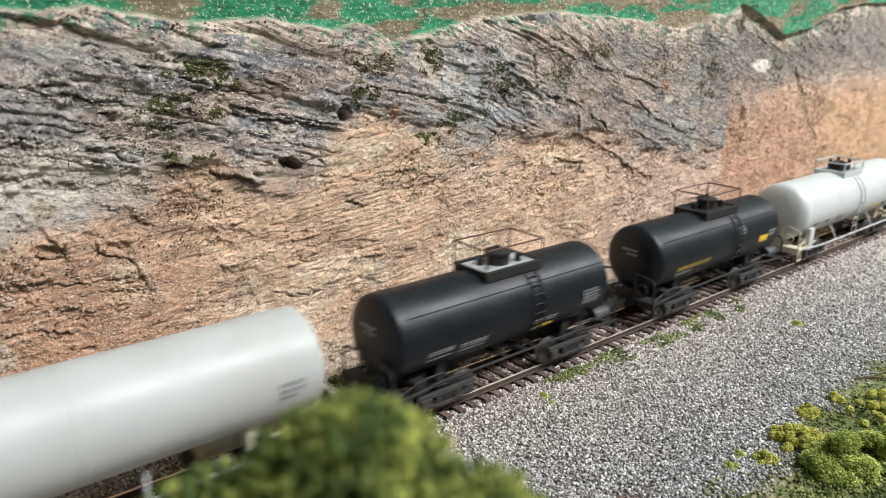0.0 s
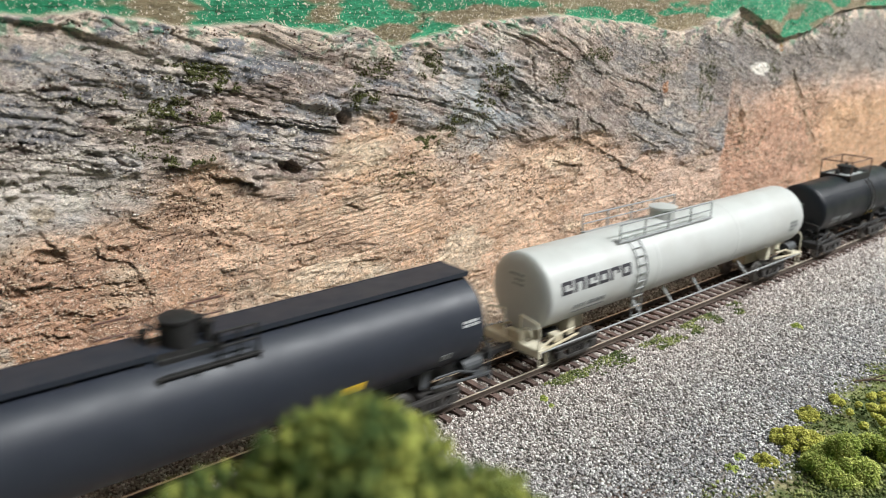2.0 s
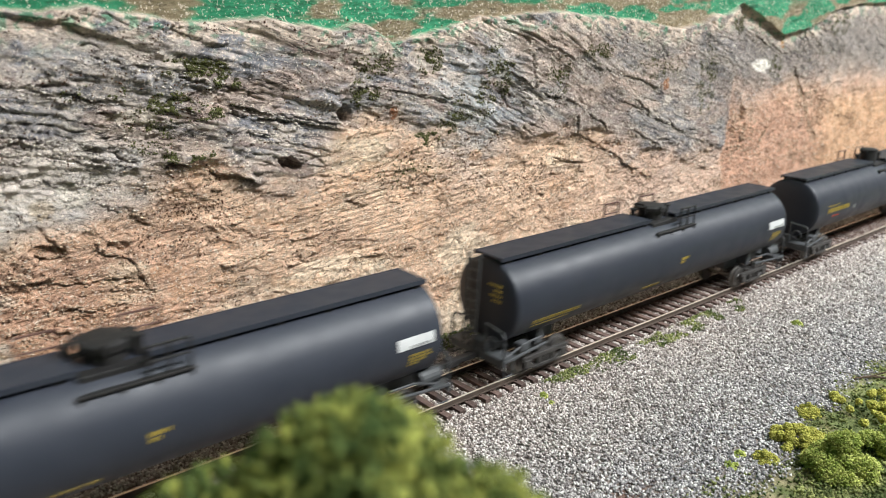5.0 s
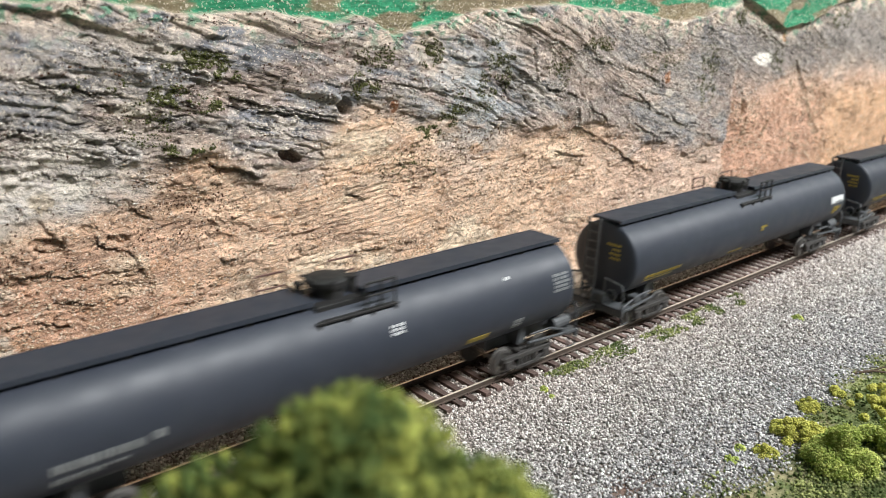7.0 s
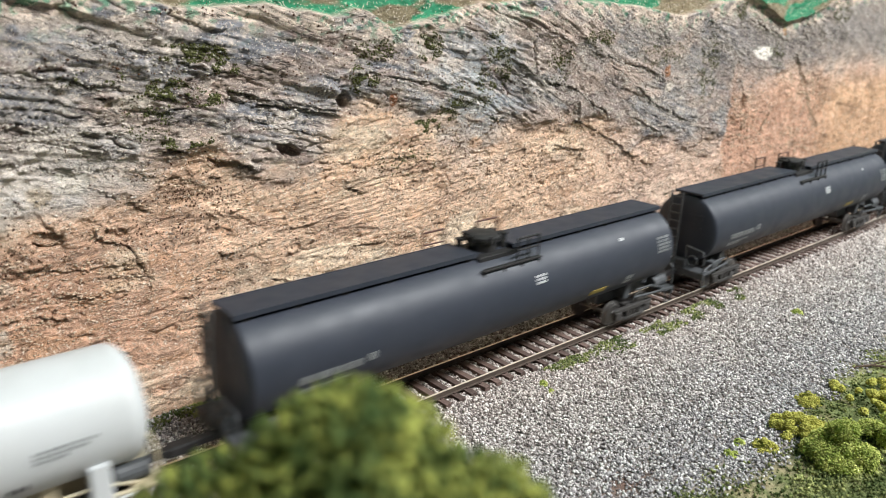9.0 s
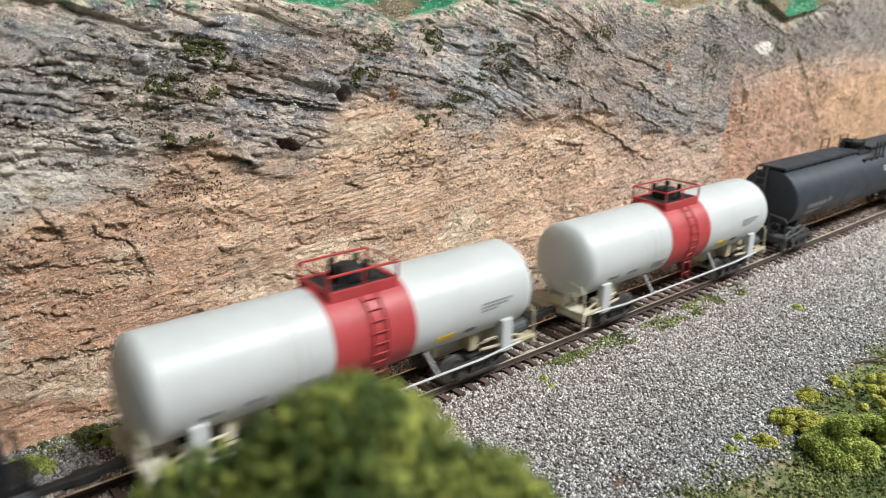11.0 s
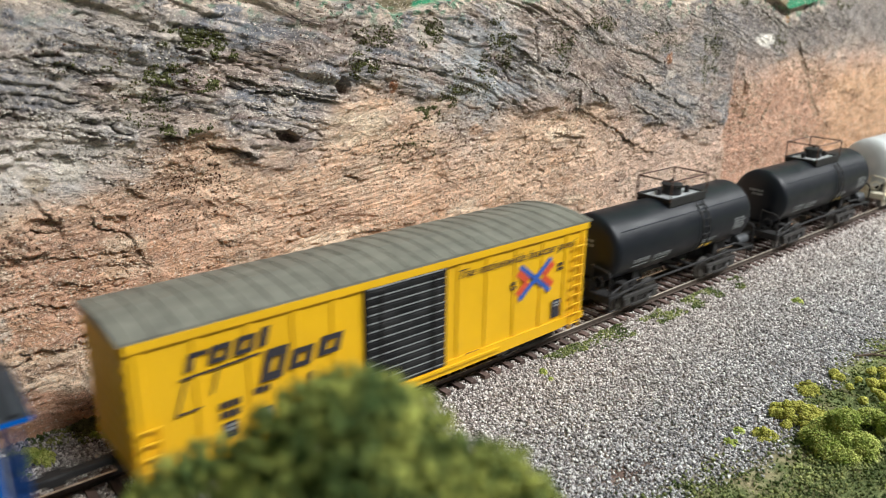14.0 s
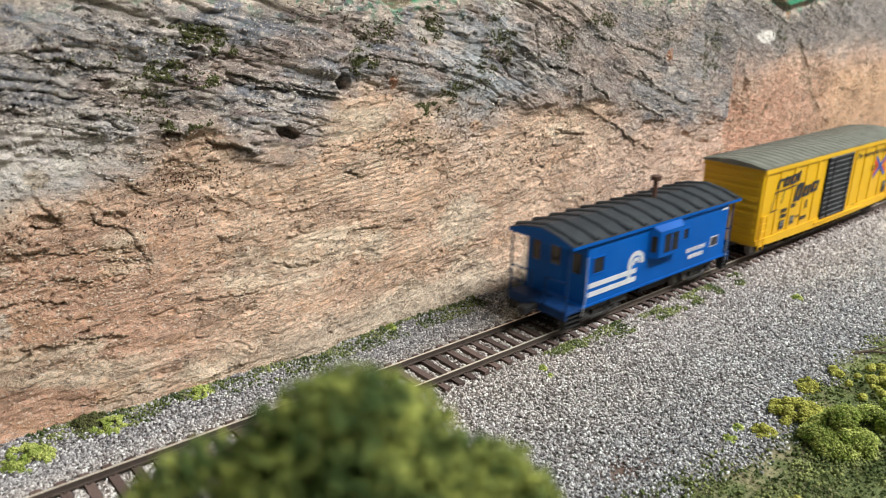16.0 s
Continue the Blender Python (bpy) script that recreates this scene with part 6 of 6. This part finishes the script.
        for y in (-1, 1):
            bm = B()
            wire(bm, [(x + s * (over - 0.6), y * 15.4, z0), (x + s * (over - 0.6), y * 15.4, z0 + 12), (x + s * (over - 0.6), y * 4, z0 + 12), (x + s * (over - 0.6), y * 4, z0)], 0.45)
            rod(bm, (x + s * (over - 0.6), y * 15.4, z0 + 6), (x + s * (over - 0.6), y * 4, z0 + 6), 0.35)
            rod(bm, (x + s * (over - 0.6), y * 15.4, z0 + 12), (x + s * (over - 0.6), y * 15.4, z1 - 0.4), 0.4)
            part("end_railing", bm, M_NAVY, car)
        for y in (-1, 1):
            bm = wire(B(), [(x + s * 0.8, y * (hw + 0.6), z1 - 6), (x + s * 0.8, y * (hw + 0.9), z0 + 4), (x + s * 2.2, y * (hw + 0.9), z0 - 3)], 0.15)
            part("grab_rail", bm, M_MARKW, car, "white grab rail")
        for y in (-1, 1):
            bm = B()
            for k in range(3):
                box(bm, *sorted((x + s * 1.5, x + s * (over - 1))), *sorted((y * 12.6, y * (hw - 0.4))), z0 - 3.4 - k * 2.0, z0 - 2.8 - k * 2.0)
            for q in (1.2, over - 0.8):
                box(bm, *sorted((x + s * q, x + s * (q + 0.5))), *sorted((y * 12.6, y * (hw - 0.2))), z0 - 7.8, z0 - 1)
            part("step", bm, M_DARK, car)
        coupler(car, x + s * (over - 8), s)
    bm = B()
    box(bm, 2, L - 2, -4, 4, 6.8, z0 - 1.4)
    box(bm, 42, 62, -13, 13, 5.4, z0 - 1.4, 0.4)
    part("underframe", bm, M_DARK, car)
    bm = box(B(), 20, 32, -14, -9, 5.6, z0 - 1.5, 0.6)
    part("battery_box", bm, M_TRUCK, car)
    truck(car, 15)
    truck(car, L - 17)
    # white emblem and stripes, panel, lettering bars
    y = -hw - 0.06
    for za, zb, x1 in ((14.6, 16.8, 33.0), (18.4, 20.6, 33.0)):
        bm = plate(B(), [(1.5, za), (x1, za), (x1, zb), (1.5, zb)], y)
        part("stripe", bm, M_MARKW, car, "white side stripe")
    cx, cz = 32.4, 22.8
    for r0, r1, a0, a1 in ((3.5, 5.6, -8, 205), (1.2, 2.7, -5, 200)):
        bm = B()
        n = 20
        for k in range(n):
            t0, t1 = radians(a0 + (a1 - a0) * k / n), radians(a0 + (a1 - a0) * (k + 1) / n)
            plate(bm, [(cx + r0 * math.cos(t0), cz + r0 * math.sin(t0)), (cx + r1 * math.cos(t0), cz + r1 * math.sin(t0)), (cx + r1 * math.cos(t1), cz + r1 * math.sin(t1)), (cx + r0 * math.cos(t1), cz + r0 * math.sin(t1))], y)
        part("emblem", bm, M_MARKW, car, "white arc emblem")
    bm = plate(B(), [(26.9, 14.6), (29.2, 14.6), (29.2, 22.6), (26.9, 22.6)], y - 0.05)
    part("emblem_stem", bm, M_MARKW, car)
    for k in range(7):
        bm = plate(B(), [(70.5 + k * 2.3, 19.0), (72.0 + k * 2.3, 19.0), (72.2 + k * 2.3, 21.0), (70.7 + k * 2.3, 21.0)], y)
        part("name_block", bm, M_MARKW, car, "white lettering block")
    flat_bars(car, 73, 17.6, [12], y, M_MARKW, 1.9, 61)
    bm = plate(B(), [(90.5, 18), (97, 18), (97, 23), (90.5, 23)], y)
    part("data_panel", bm, M_MARKW, car, "outlined data panel")
    bm = plate(B(), [(91, 18.5), (96.5, 18.5), (96.5, 22.5), (91, 22.5)], y - 0.14)
    part("data_field", bm, M_MARKK, car)
    flat_bars(car, 98, 35.6, [5], y, M_MARKW, 0.9, 62)
    return car


white_tank(254.5, False, "white pressure tank car with cream frame")
short_tank(117.7, 1, "short black tank car with yellow markings", M_DARK, marks_b_yellow)
short_tank(-26.3, 2, "short black tank car with bare metal platform", M_SILVER, marks_b_white)
cream_tank(-261.2)
long_tank(-499.2, 4, "long charcoal tank car with yellow lettering", marks_yellow, False, tall_hatch=True)
long_tank(-738.8, 5, "long charcoal tank car with white sheet label", marks_placard)
long_tank(-977.2, 6, "long charcoal tank car with yellow lettering and end ladder", marks_placard, mat=M_CHAR2)
long_tank(-1218.9, 7, "long charcoal tank car with white lettering and end ladder", marks_white, mat=M_CHAR2)
long_tank(-1456.4, 8, "long charcoal tank car with white lettering", marks_white, mat=M_CHAR2)
white_tank(-1624.4, True, "white tank car with broad red band")
white_tank(-1799.4, True, "white tank car with broad red band")
short_tank(-1941.3, 9, "short black tank car with bare metal platform", M_SILVER, marks_b_white)
short_tank(-2083.6, 10, "short black tank car with bare metal platform", M_SILVER, marks_b_white)
boxcar(-2283.9)
caboose(-2417.2)


# ---- what moves: the whole train at a steady speed, its wheels rolling ----
def motions():
    for car, u in CARS:
        walk(car, [(k / 2, pose((u + travel(k / 2)) * MM, 0, 0.0021)) for k in range(33)])
    rows = {}
    for ob, x in WHEELS:
        if x not in rows:
            rows[x] = [(k / 30, pose(x * MM, 0, 5.1 * MM, 0, math.degrees(travel(k / 30) / 5.1), 0)) for k in range(481)]
        walk(ob, rows[x])


motions()
